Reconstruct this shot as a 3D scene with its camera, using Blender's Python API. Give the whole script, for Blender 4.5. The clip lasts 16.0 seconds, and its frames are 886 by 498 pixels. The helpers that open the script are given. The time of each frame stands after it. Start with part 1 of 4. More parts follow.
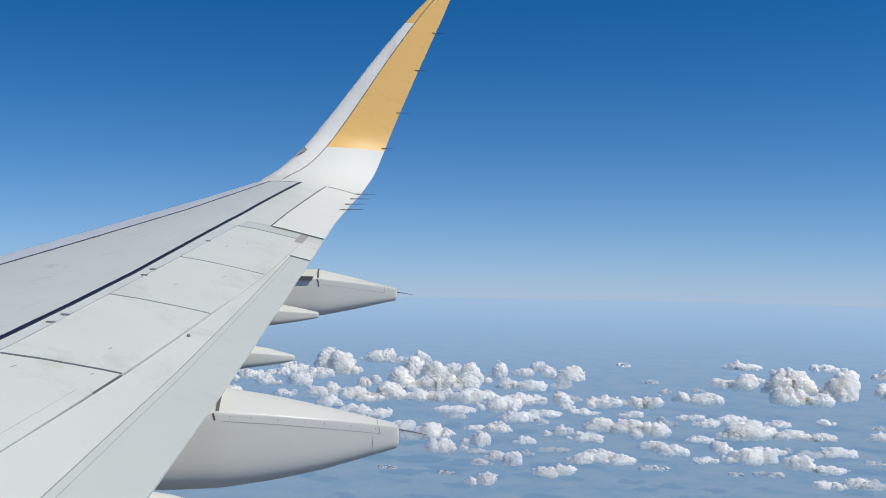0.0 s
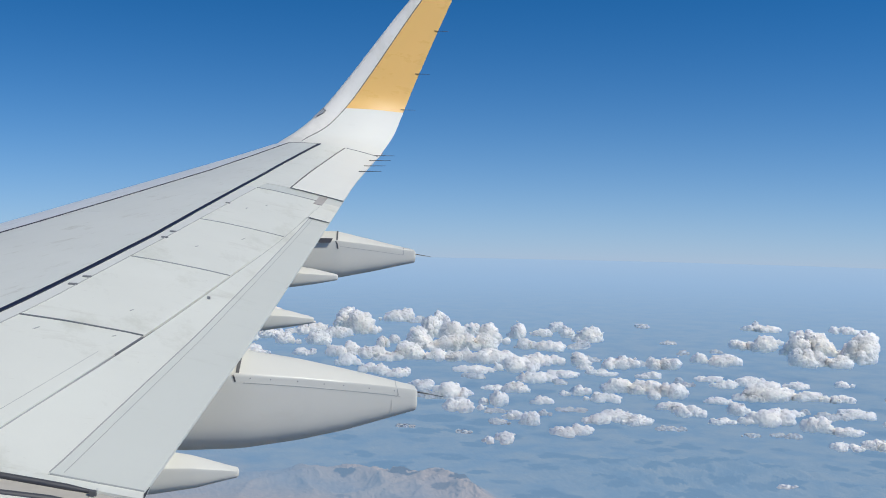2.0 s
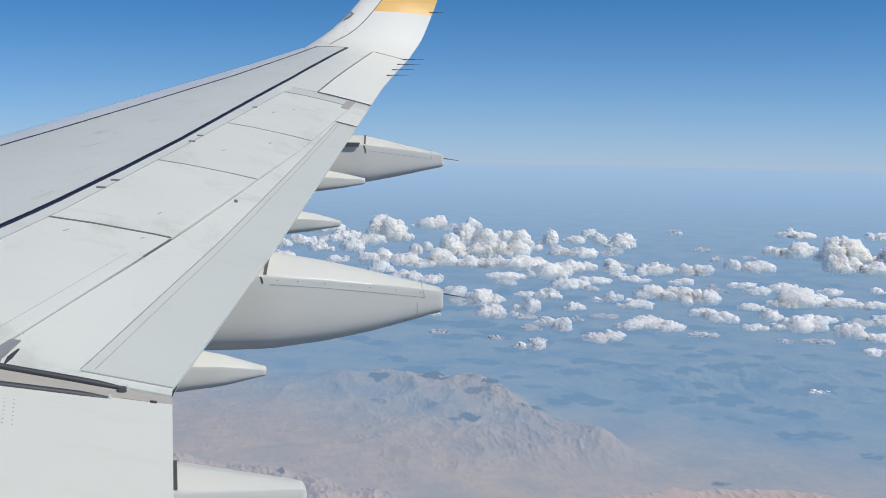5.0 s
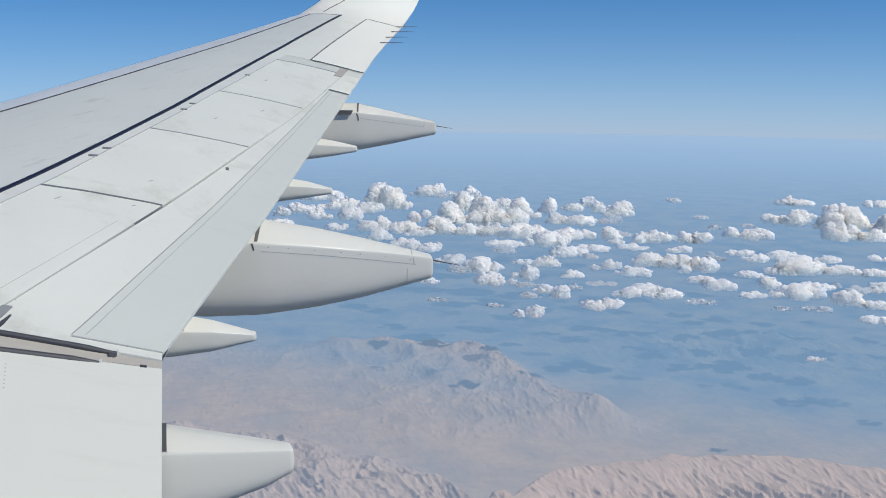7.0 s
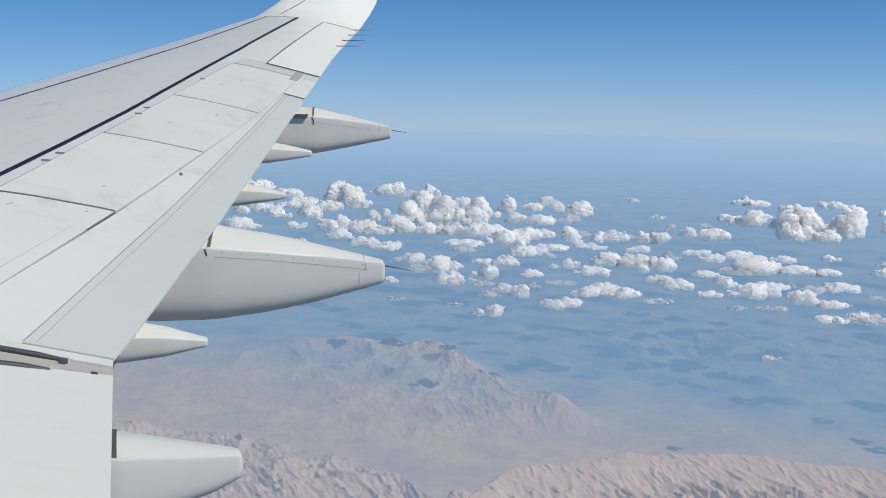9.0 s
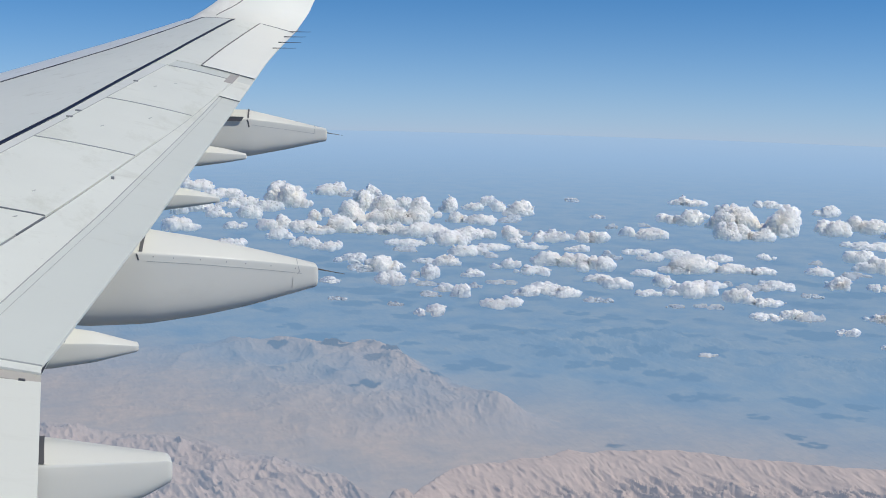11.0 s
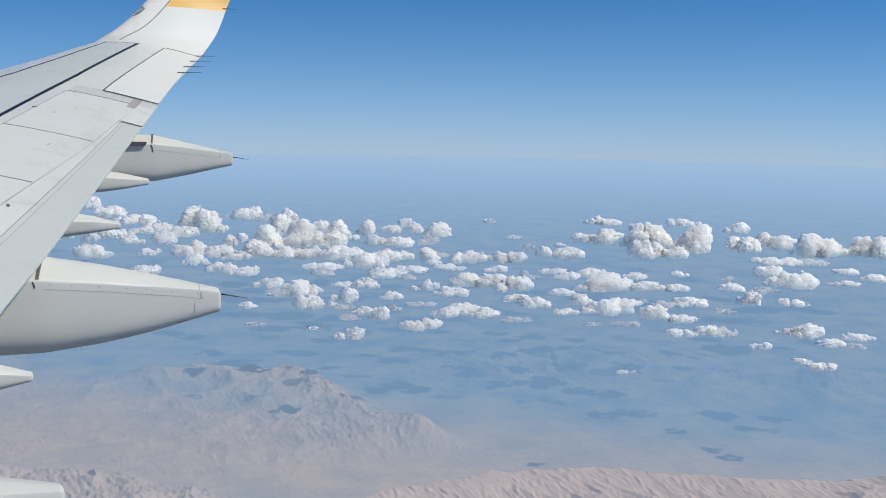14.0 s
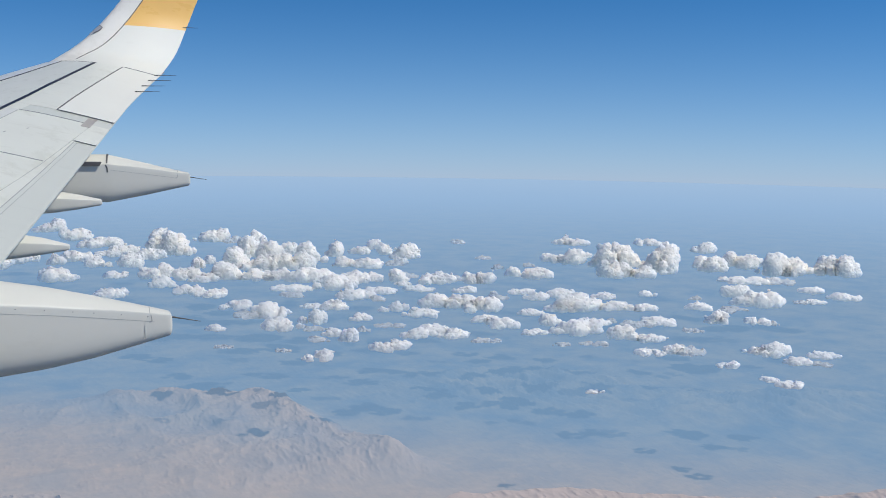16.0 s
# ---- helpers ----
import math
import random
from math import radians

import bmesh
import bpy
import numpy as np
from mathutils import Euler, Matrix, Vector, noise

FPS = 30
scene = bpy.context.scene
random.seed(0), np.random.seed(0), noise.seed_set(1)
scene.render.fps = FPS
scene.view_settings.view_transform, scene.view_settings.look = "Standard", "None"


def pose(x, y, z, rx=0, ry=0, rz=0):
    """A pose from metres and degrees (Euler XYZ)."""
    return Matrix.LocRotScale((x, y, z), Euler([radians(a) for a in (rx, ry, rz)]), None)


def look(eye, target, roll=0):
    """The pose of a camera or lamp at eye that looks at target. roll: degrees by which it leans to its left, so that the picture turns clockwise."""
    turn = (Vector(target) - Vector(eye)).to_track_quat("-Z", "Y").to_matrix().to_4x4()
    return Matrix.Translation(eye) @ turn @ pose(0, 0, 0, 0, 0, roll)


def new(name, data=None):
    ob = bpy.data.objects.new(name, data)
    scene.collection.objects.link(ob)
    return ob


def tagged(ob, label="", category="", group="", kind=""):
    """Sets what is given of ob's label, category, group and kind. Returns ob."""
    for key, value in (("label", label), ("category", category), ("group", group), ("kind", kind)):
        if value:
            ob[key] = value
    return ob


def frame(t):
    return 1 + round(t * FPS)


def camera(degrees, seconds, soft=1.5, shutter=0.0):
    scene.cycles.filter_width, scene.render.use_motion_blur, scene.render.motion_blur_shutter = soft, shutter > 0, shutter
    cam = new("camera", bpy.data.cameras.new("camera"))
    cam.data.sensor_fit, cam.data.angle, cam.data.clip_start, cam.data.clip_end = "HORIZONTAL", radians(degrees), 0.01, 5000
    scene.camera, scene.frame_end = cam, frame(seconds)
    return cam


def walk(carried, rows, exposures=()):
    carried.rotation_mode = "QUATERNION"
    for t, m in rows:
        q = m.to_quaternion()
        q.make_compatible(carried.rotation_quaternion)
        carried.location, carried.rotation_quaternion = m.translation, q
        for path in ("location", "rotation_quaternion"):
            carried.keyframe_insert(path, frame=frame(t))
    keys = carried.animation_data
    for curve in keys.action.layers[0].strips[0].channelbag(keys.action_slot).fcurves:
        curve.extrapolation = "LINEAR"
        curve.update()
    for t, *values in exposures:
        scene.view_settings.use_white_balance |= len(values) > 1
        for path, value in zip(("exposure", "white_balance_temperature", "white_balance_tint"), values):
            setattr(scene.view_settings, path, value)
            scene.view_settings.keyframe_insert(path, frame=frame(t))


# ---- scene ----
# Axes: x aft along the aircraft, y outboard over the wing, z up; the seat at the window is the origin.
# The land and clouds far below stand at 1:38, so that the horizon lies inside the camera's reach.
cam = camera(43.53, 16.0, soft=0.95)
PATH = [
    (0, (-0.114, 0.001, -0.020), (2.704, 9.595, -0.116), 0.68),
    (0.5, (-0.113, -0.007, -0.010), (2.670, 9.597, -0.142), 0.57),
    (1, (-0.113, -0.013, -0.002), (2.622, 9.603, -0.230), 0.57),
    (1.5, (-0.115, -0.016, 0.002), (2.582, 9.608, -0.334), 0.77),
    (2, (-0.117, -0.014, 0.003), (2.540, 9.616, -0.453), 0.88),
    (2.5, (-0.114, -0.010, -0.002), (2.502, 9.624, -0.595), 0.92),
    (3, (-0.105, -0.006, -0.012), (2.458, 9.632, -0.740), 0.92),
    (3.5, (-0.098, -0.004, -0.020), (2.401, 9.640, -0.886), 0.77),
    (4, (-0.091, -0.006, -0.026), (2.355, 9.638, -1.032), 0.71),
    (4.5, (-0.084, -0.014, -0.028), (2.300, 9.628, -1.188), 0.60),
    (7, (-0.034, -0.106, -0.025), (2.337, 9.480, -1.602), 0.47),
    (7.5, (-0.029, -0.134, -0.007), (2.375, 9.440, -1.608), 0.71),
    (8, (-0.024, -0.165, 0.011), (2.438, 9.390, -1.611), 0.82),
    (8.5, (-0.018, -0.195, 0.025), (2.562, 9.331, -1.587), 0.98),
    (9, (-0.010, -0.221, 0.038), (2.713, 9.270, -1.544), 1.01),
    (11.5, (0.031, -0.333, 0.085), (3.375, 8.961, -1.479), 1.30),
    (12, (0.042, -0.354, 0.093), (3.507, 8.900, -1.444), 1.15),
    (12.5, (0.054, -0.374, 0.096), (3.648, 8.836, -1.410), 1.06),
    (13, (0.070, -0.392, 0.093), (3.771, 8.781, -1.378), 1.10),
    (13.5, (0.082, -0.401, 0.086), (3.893, 8.734, -1.341), 0.93),
    (14, (0.098, -0.397, 0.080), (4.019, 8.701, -1.281), 0.91),
    (14.5, (0.124, -0.380, 0.073), (4.148, 8.685, -1.211), 0.92),
    (15, (0.156, -0.351, 0.066), (4.252, 8.688, -1.162), 0.82),
    (15.5, (0.193, -0.314, 0.060), (4.343, 8.705, -1.134), 0.87),
    (16, (0.229, -0.274, 0.054), (4.412, 8.734, -1.116), 0.80),
]
walk(cam, [(t, look(eye, target, roll)) for t, eye, target, roll in PATH])

# ---- sky and sun ----
SUN_ELEVATION, SUN_AZIMUTH = 50.0, 126.0   # degrees; azimuth counted from +y towards +x
DIP = 3.05                                 # degrees by which the horizon lies below eye level
LAND_Z = -261.0
LAND_EDGE = 4890.0

world = bpy.data.worlds.new("sky")
scene.world = world
world.use_nodes = True
wn, wl = world.node_tree.nodes, world.node_tree.links
sky = wn.new("ShaderNodeTexSky")
sky.sky_type = "NISHITA"
sky.sun_disc = False
sky.sun_elevation = radians(SUN_ELEVATION)
sky.sun_rotation = radians(SUN_AZIMUTH)
sky.altitude = 1500.0
sky.air_density = 1.0
sky.dust_density = 0.15
sky.ozone_density = 2.0
coord = wn.new("ShaderNodeTexCoord")
lower = wn.new("ShaderNodeVectorMath")
lower.operation = "ADD"
lower.inputs[1].default_value = (0.0, 0.0, math.tan(radians(DIP + 4.5)))
wl.new(coord.outputs["Generated"], lower.inputs[0])
wl.new(lower.outputs[0], sky.inputs["Vector"])
scaled = wn.new("ShaderNodeVectorMath")
scaled.operation = "SCALE"
scaled.inputs["Scale"].default_value = 0.128
deep = wn.new("ShaderNodeGamma")
deep.inputs["Gamma"].default_value = 1.4
wl.new(sky.outputs[0], scaled.inputs[0])
tint = wn.new("ShaderNodeVectorMath")
tint.operation = "MULTIPLY"
tint.inputs[1].default_value = (0.97, 0.99, 0.975)
wl.new(scaled.outputs[0], tint.inputs[0])
wl.new(tint.outputs[0], deep.inputs["Color"])
rich = wn.new("ShaderNodeHueSaturation")
rich.inputs["Saturation"].default_value = 1.24
wl.new(deep.outputs[0], rich.inputs["Color"])
# pale haze all round above the horizon, thinning upwards
axis = wn.new("ShaderNodeSeparateXYZ")
wl.new(coord.outputs["Generated"], axis.inputs[0])


def world_maths(op, a, b):
    n = wn.new("ShaderNodeMath")
    n.operation = op
    for socket, v in zip(n.inputs, (a, b)):
        if isinstance(v, (int, float)):
            socket.default_value = v
        else:
            wl.new(v, socket)
    return n.outputs[0]


above = world_maths("MAXIMUM", world_maths("ADD", axis.outputs["Z"], math.sin(radians(DIP))), 0.0)
thin = world_maths("MULTIPLY", world_maths("POWER", 2.71828, world_maths("MULTIPLY", above, -1 / 0.056)), 0.92)
haze = wn.new("ShaderNodeMix")
haze.data_type = "RGBA"
wl.new(thin, haze.inputs[0])
wl.new(rich.outputs[0], haze.inputs[6])
haze.inputs[7].default_value = (0.405, 0.51, 0.66, 1)
wl.new(haze.outputs[2], wn["Background"].inputs["Color"])
wn["Background"].inputs["Strength"].default_value = 1.0

sun_data = bpy.data.lights.new("sun", "SUN")
sun_data.energy, sun_data.angle, sun_data.color = 3.45, radians(0.53), (1.0, 0.96, 0.87)
sun = new("sun", sun_data)
az, el = radians(SUN_AZIMUTH), radians(SUN_ELEVATION)
toward_sun = Vector((math.sin(az) * math.cos(el), math.cos(az) * math.cos(el), math.sin(el)))
sun.rotation_euler = toward_sun.to_track_quat("Z", "Y").to_euler()
sun.location = toward_sun * 60


# ---- materials ----
def material(name, colour, rough=0.5, metal=0.0):
    m = bpy.data.materials.new(name)
    m.use_nodes = True
    b = m.node_tree.nodes["Principled BSDF"]
    b.inputs["Base Color"].default_value = (*colour, 1)
    b.inputs["Roughness"].default_value = rough
    b.inputs["Metallic"].default_value = metal
    return m


def node(m, kind, **values):
    n = m.node_tree.nodes.new(kind)
    for key, value in values.items():
        n.inputs[key.replace("_", " ")].default_value = value
    return n


def link(m, a, b):
    m.node_tree.links.new(a, b)


def mixed(m, fac, a, b, blend="MIX"):
    """A colour mix; a and b are colours or sockets."""
    n = m.node_tree.nodes.new("ShaderNodeMix")
    n.data_type, n.blend_type = "RGBA", blend
    for socket, value in ((n.inputs[0], fac), (n.inputs[6], a), (n.inputs[7], b)):
        if isinstance(value, bpy.types.NodeSocket):
            link(m, value, socket)
        elif isinstance(value, (int, float)):
            socket.default_value = value
        else:
            socket.default_value = (*value, 1)
    return n.outputs[2]


def ramp(m, source, low, high):
    n = m.node_tree.nodes.new("ShaderNodeMapRange")
    n.inputs["From Min"].default_value, n.inputs["From Max"].default_value = low, high
    link(m, source, n.inputs["Value"])
    return n.outputs["Result"]


def place_coords(m, scale=(1, 1, 1), turn=0.0):
    g = m.node_tree.nodes.new("ShaderNodeNewGeometry")
    n = m.node_tree.nodes.new("ShaderNodeMapping")
    n.inputs["Scale"].default_value = scale
    n.inputs["Rotation"].default_value = (0, 0, turn)
    link(m, g.outputs["Position"], n.inputs["Vector"])
    return n.outputs[0]


def noise_of(m, vector, scale, detail=4.0, rough=0.55):
    n = node(m, "ShaderNodeTexNoise", Scale=scale, Detail=detail, Roughness=rough)
    link(m, vector, n.inputs["Vector"])
    return n.outputs["Fac"]


def aircraft_paint(name, colour, rough=0.38, dirt=0.10, streak=0.5, spanwise=False, smudged=0.0):
    """Painted metal: faint cloudy tone, soot streaks along the airflow, small specks, orange-peel relief."""
    m = material(name, colour, rough)
    b = m.node_tree.nodes["Principled BSDF"]
    broad = noise_of(m, place_coords(m), 1.1, 5)
    if spanwise:
        lie = place_coords(m, (0.16, 1.0, 0.5), radians(-31))
        lie.node.vector_type = "TEXTURE"
        flow = noise_of(m, lie, 2.4, 6, 0.65)
    else:
        flow = noise_of(m, place_coords(m, (0.8, 2.4, 2.0)), 1.6, 6, 0.68)
    speck = noise_of(m, place_coords(m), 26.0, 2)
    grime = tuple(v * f for v, f in zip(colour, (0.62, 0.60, 0.55)))
    tone = mixed(m, ramp(m, broad, 0.35, 0.75), colour, tuple(v * 0.93 for v in colour))
    if smudged:
        blotch = noise_of(m, place_coords(m, (1.6, 0.9, 1.0), 0.3), 1.5, 6, 0.7)
        stain = mixed(m, smudged, tone, tuple(v * f for v, f in zip(colour, (0.60, 0.59, 0.52))))
        tone = mixed(m, ramp(m, blotch, 0.54, 0.80), tone, stain)
    tone = mixed(m, ramp(m, flow, 0.58, 0.60 + 0.30 / max(streak, 0.01) * 0.5), tone, grime)
    fine = mixed(m, ramp(m, speck, 0.70, 0.80), tone, grime)
    soft = mixed(m, dirt * 3, tone, fine)
    link(m, mixed(m, min(1.0, dirt * 6), colour, soft), b.inputs["Base Color"])
    rr = m.node_tree.nodes.new("ShaderNodeMapRange")
    rr.inputs["To Min"].default_value, rr.inputs["To Max"].default_value = rough - 0.08, rough + 0.10
    link(m, flow, rr.inputs["Value"])
    link(m, rr.outputs[0], b.inputs["Roughness"])
    bump = node(m, "ShaderNodeBump", Strength=0.06, Distance=0.01)
    link(m, noise_of(m, place_coords(m), 7.0, 2), bump.inputs["Height"])
    link(m, bump.outputs[0], b.inputs["Normal"])
    return m


PAINT_WHITE = aircraft_paint("white paint", (0.725, 0.735, 0.66), 0.40, 0.14, smudged=0.8)
PAINT_INNER = aircraft_paint("ivory white paint", (0.725, 0.725, 0.64), 0.40, 0.06)
PAINT_GREY = aircraft_paint("light grey paint", (0.625, 0.645, 0.60), 0.42, 0.12, 0.8, True)
PAINT_SHROUD = aircraft_paint("dull white paint", (0.665, 0.675, 0.635), 0.42, 0.14)
PAINT_FLAP = aircraft_paint("pale grey paint", (0.605, 0.625, 0.57), 0.42, 0.08)
PAINT_SLAT = aircraft_paint("worn slat metal", (0.84, 0.86, 0.83), 0.36, 0.2, 0.9, True)
PAINT_SLAT.node_tree.nodes["Principled BSDF"].inputs["Metallic"].default_value = 0.2
PAINT_WINGLET = aircraft_paint("clean white paint", (0.74, 0.74, 0.675), 0.56, 0.05)
PAINT_YELLOW = aircraft_paint("yellow paint", (0.90, 0.545, 0.165), 0.28, 0.012)
PAINT_TIP = aircraft_paint("warm white paint", (0.83, 0.81, 0.74), 0.42, 0.10, smudged=0.9)
PAINT_FAIRING = aircraft_paint("fairing paint", (0.69, 0.68, 0.605), 0.33, 0.05)
SEALANT = material("dark sealant", (0.035, 0.037, 0.045), 0.6)
SEAL_BLUE = material("navy seal strip", (0.010, 0.012, 0.030), 0.5)
SEAL_GREY = material("grey edge seal", (0.16, 0.17, 0.175), 0.6)
SEAM = material("filled seam", (0.40, 0.41, 0.39), 0.6)
JOINT = material("grey joint filler", (0.34, 0.35, 0.34), 0.6)
POCKET = aircraft_paint("soiled grey metal", (0.27, 0.28, 0.275), 0.5, 0.3)
RIVET = material("dull rivet metal", (0.46, 0.47, 0.45), 0.5)
DARK_METAL = material("dark metal, also gap shade", (0.10, 0.10, 0.105), 0.55, 0.2)
COVE = aircraft_paint("beige primer", (0.47, 0.44, 0.38), 0.55, 0.12)
BROWN = material("brown access plate", (0.39, 0.365, 0.335), 0.5)
RUBBER = material("dark rubber", (0.05, 0.052, 0.06), 0.55)
LENS = material("smoked lens", (0.42, 0.44, 0.46), 0.12)
WICK = material("black composite", (0.02, 0.02, 0.022), 0.5)


# ---- mesh helpers ----
def mesh_object(name, verts, faces, mat, parent=None, label="", smooth=True):
    me = bpy.data.meshes.new(name)
    me.from_pydata([tuple(map(float, v)) for v in verts], [], faces)
    me.update()
    if smooth:
        me.polygons.foreach_set("use_smooth", [True] * len(me.polygons))
        me.set_sharp_from_angle(angle=radians(38))
    me.materials.append(mat)
    ob = new(name, me)
    if parent:
        ob.parent = parent
    if label:
        tagged(ob, label=label)
    return ob


# ---- the wing's form ----
CREST_S = (0, .012, .03, .06, .10, .16, .25, .35, .45, .60, .70, .80, .90, 1.0)
CREST_H = (.012, .038, .056, .072, .086, .096, .103, .104, .100, .087, .070, .049, .025, .0)
BELLY_S = (0, .012, .04, .12, .30, .55, .80, 1.0)
BELLY_H = (.012, -.008, -.018, -.026, -.030, -.020, -.009, -.0005)
RISE_Y = (0, 3.0, 4.7, 6.8, 9.0, 11.7, 13.5, 15.3, 17.0)
RISE_Z = (-1.62, -1.41, -1.26, -.935, -.545, -.05, .28, .625, .97)
KINK_Y = 4.72


def trailing_x(y):
    if y < KINK_Y:
        return -0.09
    return -0.09 + 0.3 * (y - KINK_Y) + 0.13 * max(0.0, (y - 12.5) / 2.8) ** 1.5


def leading_x(y):
    return 1.70 - (15.3 - y) * 0.52


def smooth_table(v, xs, ys):
    """A table read with rounded corners."""
    w = 0.10 * (xs[-1] - xs[0]) / len(xs)
    return float(sum(np.interp(v + k * w, xs, ys) for k in (-1, -0.5, 0, 0.5, 1)) / 5)


def crest(s):
    return float(np.interp(s, CREST_S, CREST_H))


def belly(s):
    return float(np.interp(s, BELLY_S, BELLY_H))


def wing_point(s, y, lift=0.0):
    le, te = leading_x(y), trailing_x(y)
    return Vector((le + s * (te - le), y, smooth_table(y, RISE_Y, RISE_Z) + (te - le) * crest(s) + lift))


def skin_quad(name, corners, mat, lift=0.012, deep=0.012, gaps=(0.004, 0.004, 0.004, 0.004), parent=None, label="", ns=10, ny=16):
    """A thin skin panel that follows the wing inside four (s, y) corners: fore and aft on the inner station, then fore and
    aft on the outer one. gaps: the open joints in metres at the fore, aft, inner and outer edge."""
    (sa, ya), (sb, yb), (sc, yc), (sd, yd) = corners
    top = []
    for j in range(ny + 1):
        k = j / ny
        for i in range(ns + 1):
            f = i / ns
            if sa <= 0:
                f = f ** 2.2
            y = (ya * (1 - f) + yb * f) * (1 - k) + (yc * (1 - f) + yd * f) * k
            chord = trailing_x(y) - leading_x(y)
            s = (sa * (1 - f) + sb * f) * (1 - k) + (sc * (1 - f) + sd * f) * k
            s += gaps[0] / chord * (1 - f) - gaps[1] / chord * f
            y += gaps[2] * (1 - k) - gaps[3] * k
            top.append(wing_point(s, y, lift))
    w = ns + 1
    faces = [(j * w + i, j * w + i + 1, (j + 1) * w + i + 1, (j + 1) * w + i) for j in range(ny) for i in range(ns)]
    rim = [i for i in range(w)] + [j * w + ns for j in range(1, ny + 1)]
    rim += [ny * w + i for i in range(ns - 1, -1, -1)] + [j * w for j in range(ny - 1, 0, -1)]
    verts = list(top)
    n = len(verts)
    verts += [top[i] - Vector((0, 0, deep)) for i in rim]
    for k in range(len(rim)):
        q = (k + 1) % len(rim)
        faces.append((rim[q], rim[k], n + k, n + q))
    return mesh_object(name, verts, faces, mat, parent, label)


def strip_on_wing(name, points, width, mat, parent, lift=0.016, label="", steps=24):
    """A flat strip laid along a line of (s, y) on the wing."""
    path = []
    for (sa, ya), (sb, yb) in zip(points, points[1:]):
        path += [(sa + (sb - sa) * k / steps, ya + (yb - ya) * k / steps) for k in range(steps)]
    path.append(points[-1])
    pts = [wing_point(s, y, lift) for s, y in path]
    verts, faces = [], []
    for i, p in enumerate(pts):
        d = pts[min(i + 1, len(pts) - 1)] - pts[max(i - 1, 0)]
        side = Vector((d.y, -d.x, 0)).normalized() * width / 2
        verts += [p - side, p + side, p + side - Vector((0, 0, 0.008)), p - side - Vector((0, 0, 0.008))]
    for i in range(len(pts) - 1):
        a, b = 4 * i, 4 * i + 4
        faces += [(a, a + 1, b + 1, b), (a + 1, a + 2, b + 2, b + 1), (a + 3, a, b, b + 3)]
    return mesh_object(name, verts, faces, mat, parent, label, smooth=False)


wing = tagged(new("aircraft_wing"), "white and pale grey airliner wing with yellow upswept winglet", "aircraft wing")


def wing_body():
    """The closed form under the panels, which shows as dark joints between them."""
    ss = [0, .004, .012, .022, .035, .05, .07, .09, .12, .16, .2, .26, .32, .4, .48, .55, .62, .7, .78, .86, .93, 1.0]
    ys = [2.0 + 13.3 * j / 80 for j in range(81)]
    ring, verts, faces = 2 * len(ss), [], []
    for y in ys:
        chord = trailing_x(y) - leading_x(y)
        verts += [wing_point(s, y) for s in ss]
        for s in reversed(ss):
            p = wing_point(s, y)
            verts.append(Vector((p.x, y, p.z - chord * (crest(s) - belly(s)) - 0.002)))
    for j in range(len(ys) - 1):
        for i in range(ring):
            q = (i + 1) % ring
            faces.append((j * ring + i, j * ring + q, (j + 1) * ring + q, (j + 1) * ring + i))
    faces.append(tuple(range(ring)))
    faces.append(tuple(reversed(range((len(ys) - 1) * ring, len(ys) * ring))))
    ob = mesh_object("wing_structure", verts, faces, SEALANT, wing)
    ob.data.materials.append(PAINT_FLAP)
    for p in ob.data.polygons:
        p.material_index = 0 if p.normal.z > 0.25 else 1
    return ob


wing_body()
SLAT_S = lambda y: float(np.interp(y, (5, 8.6, 10.0, 12.2, 14.85), (.19, .226, .245, .264, .226)))
SEAL_S = lambda y: float(np.interp(y, (4.7, 6.47, 7.8, 8.85, 10.3, 12.2, 14.85), (.588, .594, .596, .592, .574, .549, .482)))
HINGE_S = lambda y: float(np.interp(y, (4.7, 6.8, 11.3), (.622, .628, .625)))
SPOILER_S = lambda y: float(np.interp(y, (4.7, 6.57, 8.13, 9.62, 11.3), (.80, .831, .862, .896, .922)))
FLAP_S = lambda y: float(np.interp(y, (4.7, 6.0, 9.94, 10.55), (.897, .902, .921, .923)))


def panel_between(name, fa, fb, y0, y1, mat, **more):
    return skin_quad(name, ((fa(y0), y0), (fb(y0), y0), (fa(y1), y1), (fb(y1), y1)), mat, parent=wing, **more)


zero, one = (lambda y: 0.0), (lambda y: 1.0)
SLAT_BREAKS = (2.0, 5.6, 8.9, 12.0, 14.88)
for y0, y1 in zip(SLAT_BREAKS, SLAT_BREAKS[1:]):
    panel_between("slat", zero, SLAT_S, y0, y1, PAINT_SLAT, gaps=(0, .004, .003, .003), ns=16, ny=20)
BOX_BREAKS = (2.0, 6.4, 9.6, 12.3, 14.88)
for y0, y1 in zip(BOX_BREAKS, BOX_BREAKS[1:]):
    panel_between("wing_skin", SLAT_S, SEAL_S, y0, y1, PAINT_GREY, gaps=(.004, .006, .0006, .0006), ns=20, ny=20)
for y0, y1 in ((4.66, 6.62), (6.62, 8.15), (8.15, 9.63), (9.63, 11.36)):
    panel_between("shroud_panel", SEAL_S, HINGE_S, y0, y1, PAINT_SHROUD, gaps=(.006, .001, .0006, .0006), ns=3, ny=12)
for y0, y1 in ((4.66, 6.6), (6.6, 8.15), (8.15, 9.62), (9.62, 11.34)):
    panel_between("spoiler", HINGE_S, SPOILER_S, y0, y1, PAINT_WHITE, gaps=(.001, .0006, .007, .007), ns=10, ny=16, lift=0.0125, deep=0.0125)
panel_between("flap_shroud", SPOILER_S, FLAP_S, 4.73, 10.55, PAINT_WHITE, gaps=(.0006, .0006, .003, .003), ns=4, ny=40, lift=0.010, deep=0.010)
